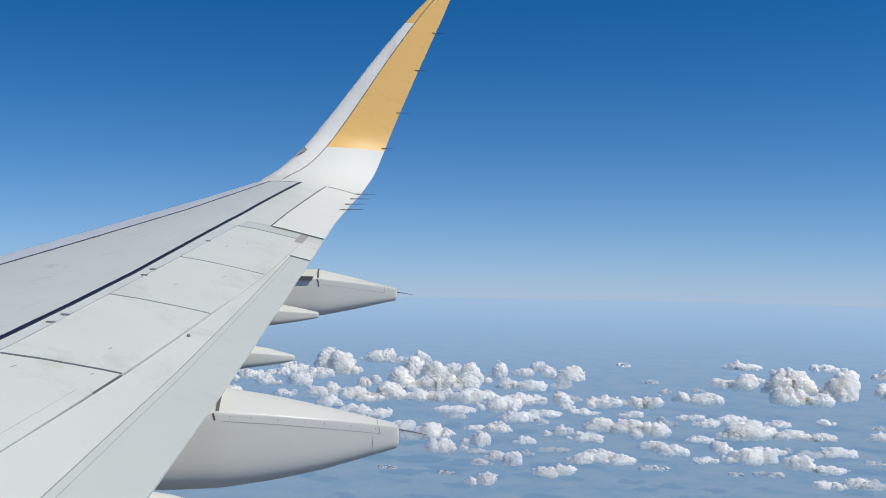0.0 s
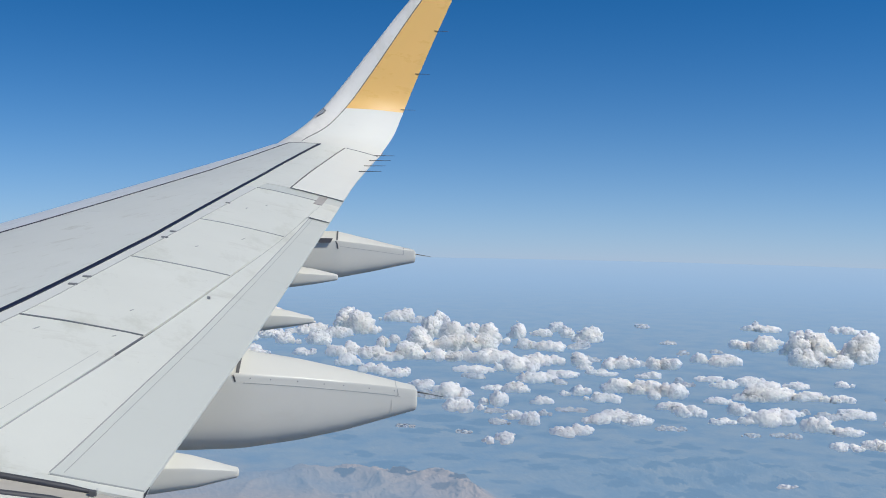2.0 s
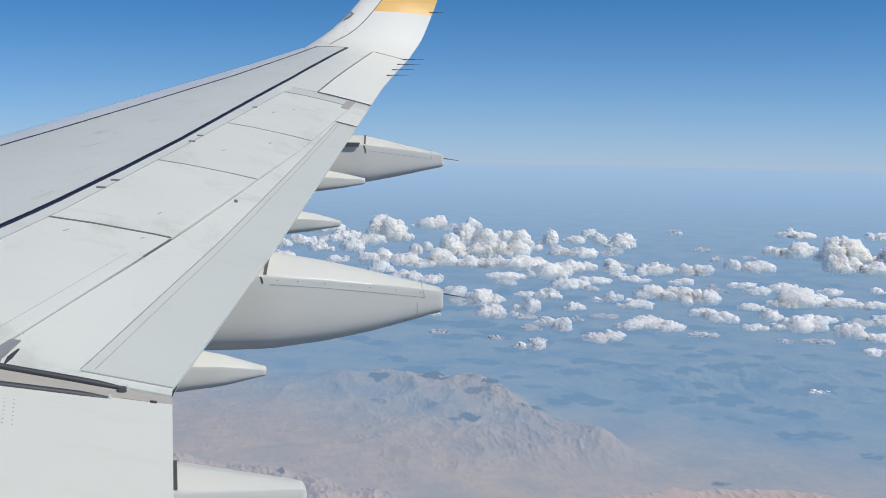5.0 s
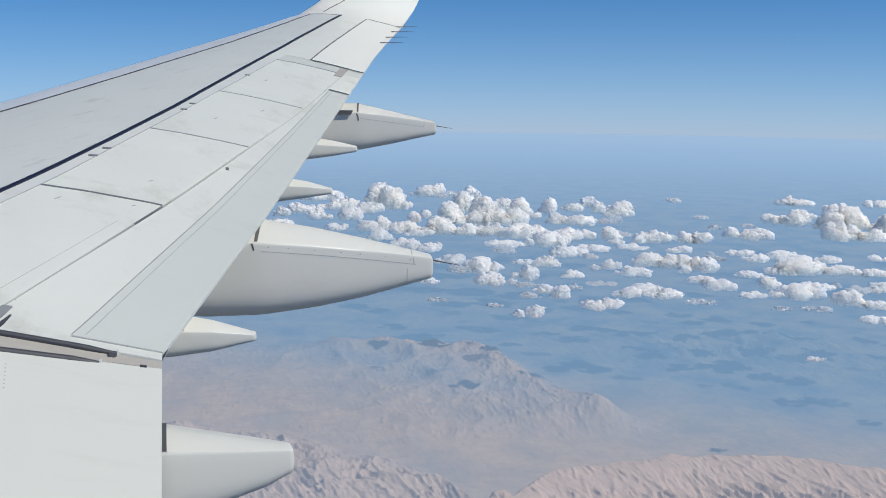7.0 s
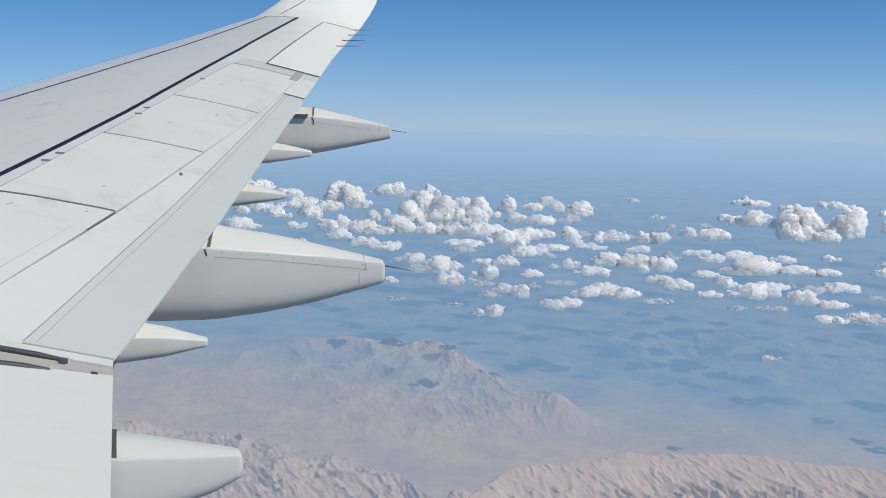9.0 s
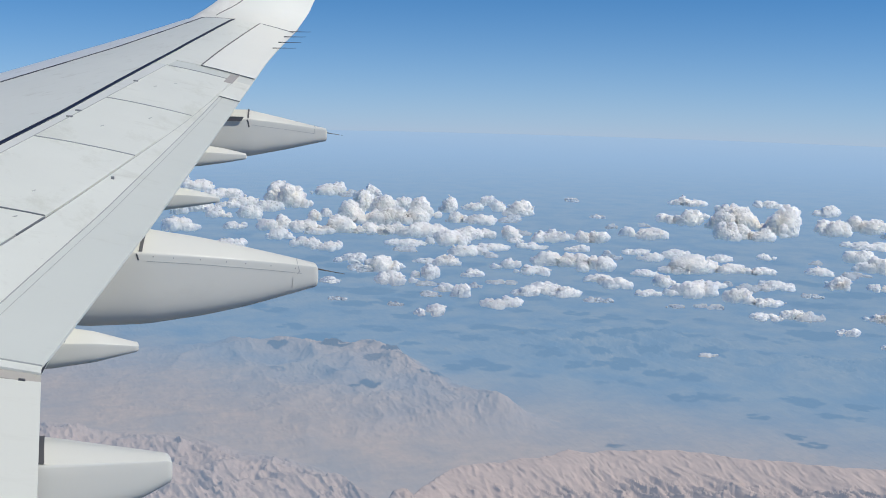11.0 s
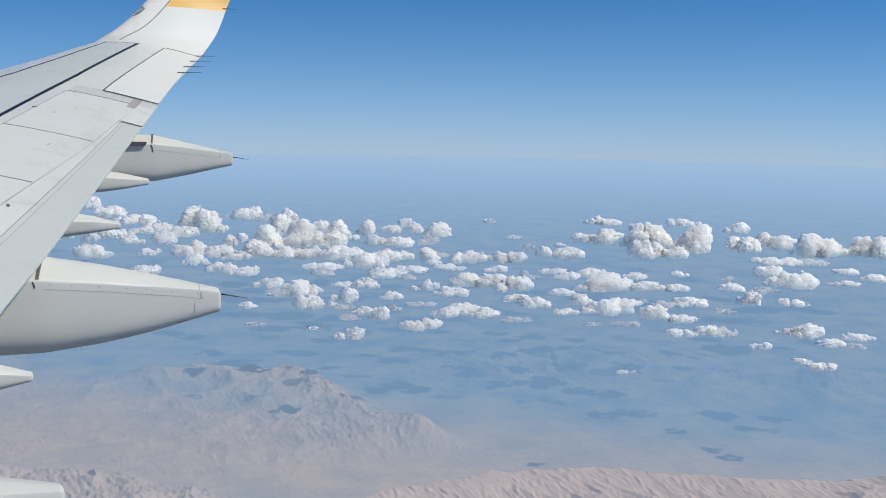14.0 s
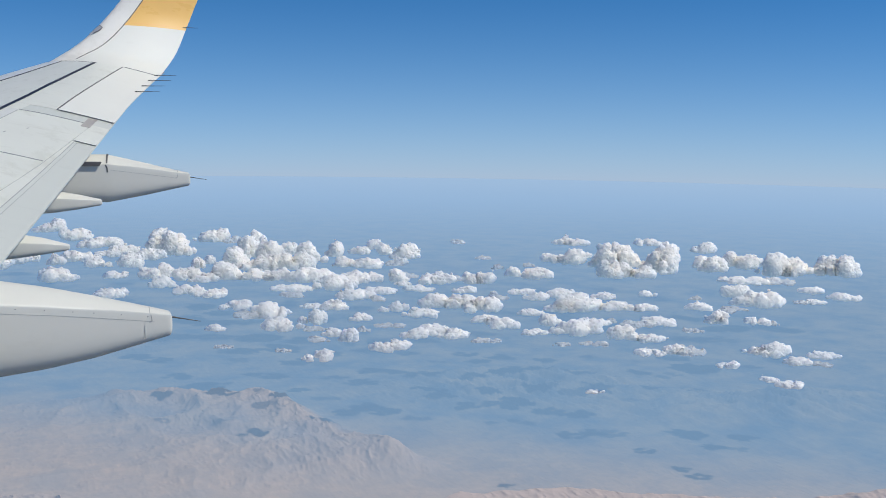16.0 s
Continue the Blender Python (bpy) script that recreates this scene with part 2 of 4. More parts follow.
panel_between("outboard_flap", FLAP_S, one, 4.73, 10.55, PAINT_FLAP, gaps=(.0015, 0, .004, .004), ns=6, ny=40, lift=0.0105, deep=0.0105)
panel_between("flap_end_lip", SPOILER_S, one, 4.65, 4.73, PAINT_WHITE, gaps=(0, 0, 0, .003), ns=6, ny=3)
panel_between("fixed_panel", SPOILER_S, one, 10.55, 11.34, PAINT_WHITE, gaps=(.002, 0, .006, .004), ns=5, ny=10)
panel_between("fixed_panel", HINGE_S, one, 11.34, 11.66, PAINT_FLAP, gaps=(.002, 0, .003, .005), ns=8, ny=6, lift=0.010, deep=0.010)
skin_quad("shroud_panel", ((SEAL_S(11.36), 11.36), (HINGE_S(11.36), 11.36), (SEAL_S(11.66), 11.66), (.63, 11.66)), PAINT_WHITE, parent=wing, gaps=(.006, .001, 0, .0006), ns=3, ny=4)
AILERON_S = lambda y: .743 - .038 * (y - 11.66) / 3.2
panel_between("wing_skin", SEAL_S, AILERON_S, 11.66, 13.6, PAINT_WHITE, gaps=(.006, .008, .004, .0006), ns=8, ny=12)
panel_between("wing_skin", SEAL_S, AILERON_S, 13.6, 14.88, PAINT_WHITE, gaps=(.006, .008, .0006, .003), ns=8, ny=12)
panel_between("aileron", AILERON_S, one, 11.66, 14.88, PAINT_WINGLET, gaps=(.008, 0, .010, .005), ns=8, ny=20)
skin_quad("wing_skin", ((SEAL_S(4.7), 2.0), (.66, 2.0), (SEAL_S(4.7), 4.62), (.66, 4.40)), PAINT_WHITE, parent=wing)
skin_quad("inboard_flap", ((.66, 2.0), (1.0, 2.0), (.66, 4.30), (1.0, 4.545)), PAINT_INNER, parent=wing, gaps=(.001, 0, 0, 0), ns=14, ny=20, lift=0.012, deep=0.012)
skin_quad("flap_cove", ((.62, 4.31), (1.0, 4.55), (.62, 4.64), (1.0, 4.645)), COVE, parent=wing, gaps=(0, 0, 0, 0), lift=0.003, deep=0.003)


def rubber_seal(points, radius, name="rubber_seal", mat=None):
    """A round rubber bead along a line of (s, y) on the wing."""
    pts = [wing_point(s, y, radius * 0.5) for s, y in points]
    verts, faces, n = [], [], 10
    for i, p in enumerate(pts):
        d = (pts[min(i + 1, len(pts) - 1)] - pts[max(i - 1, 0)]).normalized()
        u = d.cross(Vector((0, 0, 1))).normalized()
        v = u.cross(d)
        r = radius * (0.55 if i in (0, len(pts) - 1) else 1)
        verts += [p + u * r * math.cos(6.2832 * k / n) + v * r * math.sin(6.2832 * k / n) for k in range(n)]
    for i in range(len(pts) - 1):
        for k in range(n):
            q = (k + 1) % n
            faces.append((i * n + k, i * n + q, i * n + n + q, i * n + n + k))
    faces.append(tuple(range(n)))
    faces.append(tuple(reversed(range((len(pts) - 1) * n, len(pts) * n))))
    return mesh_object(name, verts, faces, mat or RUBBER, wing)


rubber_seal([(.62 + .328 * k / 12, 4.635) for k in range(13)], 0.016)
rubber_seal([(.62 + .315 * k / 12, 4.305 + .185 * k / 12) for k in range(13)], 0.017)
rubber_seal([(.824, 4.66), (.823, 4.75), (.821, 4.84)], 0.012)
skin_quad("actuator_pocket", ((.775, 4.66), (.820, 4.66), (.782, 4.90), (.814, 4.915)), POCKET, parent=wing, gaps=(0, 0, 0, 0), lift=0.0165, deep=0.014, ns=3, ny=4)
strip_on_wing("seal_strip", [(SEAL_S(y), y) for y in (4.72, 6.5, 7.8, 8.85, 10.3, 12.2, 14.88)], 0.038, SEAL_BLUE, wing, lift=0.0175)
strip_on_wing("slat_seal", [(SLAT_S(y), y) for y in (4.72, 8.6, 10.0, 12.2, 14.88)], 0.017, SEALANT, wing, lift=0.0165)
strip_on_wing("tip_joint", [(.215, 14.88), (.478, 14.88)], 0.016, DARK_METAL, wing, lift=0.0145)
strip_on_wing("aileron_joint", [(.743, 11.66), (.705, 14.88)], 0.016, DARK_METAL, wing, lift=0.0125)
for y in (6.6, 8.15, 9.62, 11.34):
    strip_on_wing("edge_seal", [(HINGE_S(y), y), (SPOILER_S(y), y)], 0.019 if y < 7 else 0.012, SEAL_GREY if y < 7 else JOINT, wing, lift=0.0185)
strip_on_wing("edge_seal", [(.8255, 6.2), (.832, 6.58)], 0.014, SEAL_GREY, wing, lift=0.014)
strip_on_wing("hinge_line", [(HINGE_S(y), y) for y in (4.75, 6.8, 9.0, 11.3)], 0.006, SEAM, wing, lift=0.0165)
strip_on_wing("flap_edge", [(FLAP_S(y), y) for y in (4.75, 6, 8, 9.94, 10.53)], 0.007, SEAM, wing, lift=0.0125)
skin_quad("edge_strip", ((SPOILER_S(4.69) - .026, 4.69), (SPOILER_S(4.69), 4.69), (SPOILER_S(6.2) - .022, 6.2), (SPOILER_S(6.2), 6.2)), PAINT_WHITE, parent=wing, gaps=(0, 0, 0, 0), lift=0.0185, deep=0.010, ns=2, ny=14)
strip_on_wing("strip_edge", [(SPOILER_S(y) - (.027 - .004 * (y - 4.69) / 1.51), y) for y in (4.69, 5.4, 6.2)], 0.0035, SEAM, wing, lift=0.0172)
strip_on_wing("strip_edge", [(SPOILER_S(y) + .001, y) for y in (4.69, 5.4, 6.2)], 0.004, SEAM, wing, lift=0.0150)
strip_on_wing("flap_edge", [(FLAP_S(y) + .013, y) for y in (4.77, 6, 8, 9.94, 10.5)], 0.003, SEAM, wing, lift=0.0124)
strip_on_wing("shroud_line", [(SPOILER_S(y) + .004, y) for y in (6.7, 8.1, 9.5, 11.2)], 0.003, SEAM, wing, lift=0.0125)
strip_on_wing("edge_seal", [(.745, 11.66), (1.0, 11.66)], 0.07, SEAL_GREY, wing, lift=0.0165)
strip_on_wing("edge_seal", [(.922, 10.55), (1.0, 10.55)], 0.06, SEAL_GREY, wing, lift=0.0165)
strip_on_wing("edge_seal", [(.900, 4.73), (1.0, 4.73)], 0.007, SEAM, wing, lift=0.0175)
strip_on_wing("edge_seal", [(.72, 14.88), (.99, 14.88)], 0.03, SEAL_GREY, wing, lift=0.0145)
skin_quad("access_plate", ((.892, 11.17), (.930, 11.19), (.891, 11.56), (.931, 11.60)), BROWN, parent=wing, lift=0.02, deep=0.012, ns=3, ny=3)
for s, y in ((.623, 7.50), (.623, 7.30), (.622, 9.04), (.627, 8.82), (.624, 5.7), (.626, 10.4)):
    skin_quad("hinge_cover", ((s - .008, y - .020), (s + .006, y - .006), (s - .008, y - .004), (s + .006, y + .014)), SEAL_GREY, parent=wing, gaps=(0, 0, 0, 0), lift=0.022, deep=0.012, ns=2, ny=2)
skin_quad("bracket", ((.865, 7.525), (.871, 7.528), (.866, 7.536), (.871, 7.538)), SEAL_GREY, parent=wing, gaps=(0, 0, 0, 0), lift=0.028, deep=0.02, ns=2, ny=2)

skin_quad("cove_tip", ((.948, 4.535), (.992, 4.552), (.950, 4.632), (.994, 4.640)), COVE, parent=wing, gaps=(0, 0, 0, 0), lift=0.007, deep=0.006, ns=3, ny=3)
skin_quad("end_fitting", ((.944, 4.594), (.951, 4.598), (.945, 4.616), (.952, 4.620)), DARK_METAL, parent=wing, gaps=(0, 0, 0, 0), lift=0.026, deep=0.022, ns=2, ny=2)
skin_quad("end_cap", ((.951, 4.615), (.953, 4.616), (.951, 4.645), (.953, 4.646)), PAINT_FLAP, parent=wing, gaps=(0, 0, 0, 0), lift=0.026, deep=0.02, ns=2, ny=2)
skin_quad("end_cap", ((.936, 4.482), (.938, 4.483), (.936, 4.512), (.938, 4.513)), PAINT_FLAP, parent=wing, gaps=(0, 0, 0, 0), lift=0.020, deep=0.02, ns=2, ny=2)
skin_quad("latch", ((.977, 4.520), (.984, 4.524), (.977, 4.532), (.984, 4.536)), RUBBER, parent=wing, gaps=(0, 0, 0, 0), lift=0.019, deep=0.014, ns=2, ny=2)


def rivet_row(a, b, count, radius=0.0032):
    """Flush rivet heads along a line of (s, y) on the skin."""
    for k in range(count):
        f = k / (count - 1)
        p = wing_point(a[0] + (b[0] - a[0]) * f, a[1] + (b[1] - a[1]) * f, 0.0142)
        top = [p + Vector((radius * math.cos(1.0472 * i), radius * math.sin(1.0472 * i), 0)) for i in range(6)]
        low = [q - Vector((0, 0, 0.004)) for q in top]
        mesh_object("rivet", top + low, [tuple(range(6))] + [(i, 6 + i, 6 + (i + 1) % 6, (i + 1) % 6) for i in range(6)], RIVET, wing, smooth=False)


rivet_row((.808, 4.99), (.803, 5.38), 9)
rivet_row((.795, 5.01), (.789, 5.41), 9)
rivet_row((.846, 4.29), (.856, 4.05), 7)
rivet_row((.854, 4.29), (.864, 4.05), 7)
for k in range(9):
    rivet_row((SPOILER_S(4.9 + .14 * k) - .013, 4.88 + .14 * k), (SPOILER_S(4.9 + .14 * k) - .008, 4.92 + .14 * k), 2, 0.0045)
# scuffs left by tools and boots
for s, y, run in ((.680, 6.38, .05), (.767, 6.98, .035), (.792, 6.48, .03), (.72, 8.7, .05), (.80, 9.2, .07), (.70, 10.3, .06), (.745, 10.6, .045), (.66, 5.6, .04)):
    strip_on_wing("scuff", [(s, y), (s + 0.003, y + run)], 0.008, SEAM, wing, lift=0.0150, steps=3)


# ---- winglet ----
WL_Z = (.625, .70, .80, .95, 1.20, 1.35, 1.60, 2.20, 3.20, 3.85)
WL_Y = (15.3, 15.49, 15.61, 15.71, 15.845, 15.915, 15.99, 16.10, 16.27, 16.38)
WL_LE_Z = (.50, .56, .625, .72, .80, .90, 1.29, 1.86, 2.20, 2.62, 3.20, 3.60, 3.85)
WL_LE_X = (1.40, 1.60, 1.69, 1.77, 1.88, 2.06, 2.48, 2.94, 3.20, 3.52, 4.00, 4.36, 4.66)
WL_TE_Z = (.50, .56, .625, .76, .87, 1.20, 1.83, 2.45, 3.05, 3.85)
WL_TE_X = (2.97, 3.09, 3.18, 3.35, 3.44, 3.61, 3.90, 4.19, 4.48, 4.86)


def winglet_frame(v):
    """The leading and trailing points, the normal and the thickness at height v (0 root, 1 tip)."""
    if v < 0.12:
        y = 14.88 + (15.42 - 14.88) * v / 0.12
        z = float(np.interp(y, (14.88, 15.12, 15.3, 15.42), (.545, .59, .625, .668))) + 0.008
    else:
        z = .668 + (3.85 - .668) * ((v - 0.12) / 0.88) ** 1.25
        y = smooth_table(z, WL_Z, WL_Y) if z > .75 else float(np.interp(z, (.668, .70, .75), (15.42, 15.49, 15.565)))
    le = Vector((smooth_table(z, WL_LE_Z, WL_LE_X) if y > 15.3 else leading_x(y), y, z))
    te = Vector((smooth_table(z, WL_TE_Z, WL_TE_X) if y > 15.3 else trailing_x(y), y, z))
    return le, te


def winglet():
    vs = [k / 70 for k in range(71)]
    rough = [winglet_frame(v) for v in vs]
    frames = []
    for k in range(len(rough)):
        reach = min(4, k, len(rough) - 1 - k)
        near = rough[k - reach:k + reach + 1]
        frames.append(tuple(sum((f[e] for f in near), Vector()) / len(near) for e in (0, 1)))
    ss = [0, .006, .02, .045, .08, .12, .17, .22, .28, .34, .46, .6, .74, .88, 1.0]
    rows_in, rows_out = [], []
    for k, (le, te) in enumerate(frames):
        a, b = frames[max(k - 2, 0)], frames[min(k + 2, len(frames) - 1)]
        span = (b[0] + b[1]) - (a[0] + a[1])
        n = Vector((0, -span.z, span.y)).normalized()
        thick = 1.0 - 0.45 * min(1, max(0, (vs[k] - 0.1) / 0.3))
        chord = (te - le).length
        rows_in.append([le.lerp(te, s) + n * chord * crest(s) * thick for s in ss])
        rows_out.append([le.lerp(te, s) + n * (chord * belly(s) * thick - 0.004) for s in ss])
    return vs, ss, rows_in, rows_out


WL_V, WL_S, WL_IN, WL_OUT = winglet()
STRIP = WL_S.index(.28)
PAINTED = next(k for k, row in enumerate(WL_IN) if row[8].z > 1.235)


def winglet_patch(name, k0, k1, i0, i1, rows, mat, flip=False, proud=0.0, label=""):
    verts = [rows[k][i] + Vector((0, -proud, 0)) for k in range(k0, k1 + 1) for i in range(i0, i1 + 1)]
    w = i1 - i0 + 1
    faces = []
    for k in range(k1 - k0):
        for i in range(w - 1):
            f = (k * w + i, k * w + i + 1, (k + 1) * w + i + 1, (k + 1) * w + i)
            faces.append(f[::-1] if flip else f)
    return mesh_object(name, verts, faces, mat, wing, label)


top = len(WL_V) - 1
last = len(WL_S) - 1
edge_top = next(k for k, row in enumerate(WL_IN) if row[0].z > 3.18)
winglet_patch("winglet_root", 0, PAINTED, STRIP, last, WL_IN, PAINT_WINGLET)
winglet_patch("winglet_skin", PAINTED, top, STRIP, last, WL_IN, PAINT_YELLOW, label="yellow painted winglet skin")
winglet_patch("winglet_leading_edge", 0, edge_top, 0, STRIP, WL_IN, PAINT_TIP)
winglet_patch("winglet_leading_edge", edge_top, top, 0, STRIP, WL_IN, PAINT_YELLOW)
winglet_patch("winglet_outer_skin", 0, top, 0, last, WL_OUT, PAINT_WINGLET, flip=True)


def ribbon(name, pts, width, mat, parent, across, lift=Vector((0, -0.004, 0.002))):
    verts, faces = [], []
    for i, p in enumerate(pts):
        d = (pts[min(i + 1, len(pts) - 1)] - pts[max(i - 1, 0)]).normalized()
        side = d.cross(across).normalized() * width / 2
        verts += [p - side + lift, p + side + lift, p + side, p - side]
    for i in range(len(pts) - 1):
        a, b = 4 * i, 4 * i + 4
        faces += [(a, a + 1, b + 1, b), (a + 1, a + 2, b + 2, b + 1), (a + 3, a, b, b + 3)]
    return mesh_object(name, verts, faces, mat, parent, smooth=False)


k = next(k for k, row in enumerate(WL_IN) if row[0].z > 1.10)
lens = [WL_IN[k + d][i] for d, i in ((0, 0), (0, 3), (1, 4), (2, 4), (3, 2), (3, 0))]
lift = Vector((-0.004, -0.012, 0.004))
mesh_object("position_light", [p + lift for p in lens] + [p - lift * 2 for p in lens],
            [(5, 4, 3, 2, 1, 0)] + [(i, (i + 1) % 6, 6 + (i + 1) % 6, 6 + i) for i in range(6)], LENS, wing, "smoked glass position light", smooth=False)
ribbon("light_rim", [p + lift for p in lens[1:5]], 0.012, DARK_METAL, wing, Vector((0, -1, 0.3)))
ribbon("winglet_joint", [WL_IN[k][STRIP] for k in range(4, top + 1)], 0.012, DARK_METAL, wing, Vector((0, -1, 0.3)))


# ---- flap track fairings ----
def wick(base, length, parent, droop=0.0, thick=0.006):
    """A static discharge wick: a thin tapered rod pointing aft."""
    verts, faces = [], []
    for k in range(5):
        r = thick * (1 - 0.7 * k / 4)
        p = base + Vector((length * k / 4, 0, -droop * length * (k / 4)))
        verts += [p + Vector((0, r * math.cos(a), r * math.sin(a))) for a in (0, 1.05, 2.09, 3.14, 4.19, 5.24)]
    for k in range(4):
        for i in range(6):
            q = (i + 1) % 6
            faces.append((6 * k + i, 6 * k + q, 6 * k + 6 + q, 6 * k + 6 + i))
    faces.append((24, 25, 26, 27, 28, 29))
    return mesh_object("static_wick", verts, faces, WICK, parent)


def crown_height(u):
    u = abs(u) / 0.95
    return 1 - 0.97 * (0.6 * u * u + 0.4 * u ** 1.3)


def fairing_section():
    """Half widths and heights round a fairing: arched crown, rounded chine, upright side, rounded keel."""
    crown = [(u, crown_height(u)) for u in (0.0, 0.12, 0.3, 0.55, 0.8, 0.95)]
    chine = [(0.975, 0.0), (0.992, -0.02), (1.0, -0.045)]
    side = [(1.0, -0.2), (0.997, -0.42), (0.985, -0.57), (0.955, -0.70)]
    keel = [(0.90, -0.80), (0.81, -0.88), (0.68, -0.94), (0.5, -0.977), (0.25, -0.995), (0.0, -1.0)]
    half = crown + chine + side + keel
    return half + [(-u, w) for u, w in half[-2:0:-1]]


SECTION = fairing_section()[::-1]


def fairing(y, stations, label=""):
    """A canoe fairing along x. Each station: x, crown z, shoulder z, keel z, half width."""
    xs = [s[0] for s in stations]
    verts, faces = [], []
    n, m = 44, len(SECTION)
    x0, x1 = xs[0], xs[-1]
    for k in range(n + 1):
        x = x0 + (x1 - x0) * (1 - (1 - k / n) ** 1.35)
        zt, zs, zb, hw = (float(np.interp(x, xs, [s[c] for s in stations])) for c in (1, 2, 3, 4))
        deep = zs - zb
        for u, w in SECTION:
            if w >= 0:
                verts.append((x, y + hw * u, zs + (zt - zs) * w))
            else:
                verts.append((x, y + hw * u, zs + deep * w))
    for k in range(n):
        for i in range(m):
            q = (i + 1) % m
            faces.append((k * m + q, k * m + i, (k + 1) * m + i, (k + 1) * m + q))
    # blunt rounded end
    zt, zs, zb, hw = stations[-1][1:]
    mid = Vector((x1, y, (zt + zb) / 2))
    ring = n * m
    for step, (out, shrink) in enumerate(((0.012, 0.92), (0.020, 0.72), (0.024, 0.40))):
        for i in range(m):
            p = Vector(verts[n * m + i])
            q = mid + (p - mid) * shrink
            verts.append((x1 + out, q.y, q.z))
        base = len(verts) - m
        for i in range(m):
            q = (i + 1) % m
            faces.append((ring + q, ring + i, base + i, base + q))
        ring = base
    faces.append(tuple(ring + i for i in reversed(range(m))))
    ob = mesh_object("flap_fairing", verts, faces, PAINT_FAIRING, wing, label)
    return ob


def fairing_seam(ob, y, stations, x0, x1, drop, mat, width=0.0028, screws=0):
    """A joint line on the inboard side of a fairing, drop metres below its chine, with screw heads above it."""
    xs = [s[0] for s in stations]
    pts = []
    for k in range(25):
        x = x0 + (x1 - x0) * k / 24
        zs, hw = (float(np.interp(x, xs, [s[c] for s in stations])) for c in (2, 4))
        pts.append(Vector((x, y - hw * 1.0, zs - drop)))
    ribbon("seam", pts, width, mat, ob, Vector((0, -1, 0)), Vector((0, -0.0012, 0)))
    for k in range(screws):
        p = pts[1 + int(22 * k / max(1, screws - 1))] + Vector((0, -0.001, drop * 0.55))
        ring = [p + Vector((0.0034 * math.cos(a), 0, 0.0034 * math.sin(a))) for a in (0, 1.05, 2.09, 3.14, 4.19, 5.24)]
        front = [q + Vector((0, -0.002, 0)) for q in ring]
        mesh_object("screw", front + ring, [tuple(range(6))] + [(i, 6 + i, 6 + (i + 1) % 6, (i + 1) % 6) for i in range(6)], SEAL_GREY, ob, smooth=False)


BIG_FORM = [(-1.5, -1.0, -1.10, -1.22, .05), (-0.9, -.95, -1.07, -1.34, .16), (-.4, -.95, -1.06, -1.48, .19), (.14, -.94, -1.05, -1.553, .2),
                     (.50, -.945, -1.07, -1.556, .20), (.85, -1.012, -1.11, -1.522, .162), (1.14, -1.082, -1.15, -1.475, .128), (1.40, -1.15, -1.188, -1.415, .098), (1.60, -1.205, -1.222, -1.368, .072)]
OUTER_FORM = [(.3, -.40, -.46, -.5, .03), (.8, -.36, -.44, -.66, .1), (1.3, -.345, -.43, -.79, .13), (1.83, -.345, -.432, -.818, .135),
                        (2.2, -.43, -.48, -.752, .11), (2.45, -.49, -.515, -.70, .085), (2.62, -.527, -.54, -.667, .06)]
BIG = fairing(6.90, BIG_FORM)
OUTER = fairing(11.08, OUTER_FORM)
fairing_seam(BIG, 6.90, BIG_FORM, .50, 1.50, .055, SEAM, screws=7)
fairing_seam(OUTER, 11.08, OUTER_FORM, 1.84, 2.50, .06, SEAM)
fairing(9.45, [(.7, -.60, -.64, -.70, .03), (1.0, -.585, -.64, -.78, .07), (1.15, -.585, -.645, -.775, .075), (1.35, -.62, -.66, -.75, .06), (1.53, -.662, -.675, -.72, .035)])
fairing(8.05, [(.25, -.80, -.84, -.90, .03), (.55, -.78, -.84, -.985, .075), (.73, -.79, -.85, -.975, .08), (.95, -.83, -.865, -.95, .065), (1.11, -.878, -.888, -.927, .035)])
SMALL_FORM = [(-.6, -1.23, -1.28, -1.34, .03), (-.3, -1.22, -1.29, -1.43, .09), (-.06, -1.22, -1.295, -1.438, .095), (.15, -1.265, -1.31, -1.42, .075), (.345, -1.33, -1.342, -1.383, .04)]
SMALL = fairing(5.46, SMALL_FORM)
INNER_FORM = [(-1.2, -1.40, -1.43, -1.6, .1), (-.6, -1.39, -1.425, -1.70, .17), (-.08, -1.395, -1.43, -1.735, .178), (.10, -1.432, -1.457, -1.705, .13), (.30, -1.475, -1.487, -1.65, .078), (.388, -1.493, -1.50, -1.61, .052)]
INNER = fairing(4.15, INNER_FORM)


def fairing_gap(ob, y, form, x0, x1, mat, wide=0.016, name="root_gap", proud=0.005):
    """The dark open joint across a fairing's crown, leaning from x0 on the far chine to x1 on the near one."""
    xs = [s[0] for s in form]
    verts = []
    for k in range(13):
        u = 0.97 - 1.94 * k / 12
        for off in (0, wide):
            x = x0 + (x1 - x0) * k / 12 + off
            zt, zs, hw = (float(np.interp(x, xs, [s[c] for s in form])) for c in (1, 2, 4))
            verts.append(Vector((x, y + hw * u, zs + (zt - zs) * crown_height(u) + proud)))
    n = len(verts)
    faces = [(2 * k, 2 * k + 2, 2 * k + 3, 2 * k + 1) for k in range(12)]
    verts += [v - Vector((0, 0, 0.02)) for v in verts]
    faces += [(2 * k, n + 2 * k, n + 2 * k + 2, 2 * k + 2) for k in range(12)] + [(2 * k + 1, 2 * k + 3, n + 2 * k + 3, n + 2 * k + 1) for k in range(12)]
    return mesh_object(name, verts, faces, mat, ob, smooth=False)


fairing_gap(BIG, 6.90, BIG_FORM, .565, .455, DARK_METAL, 0.02)


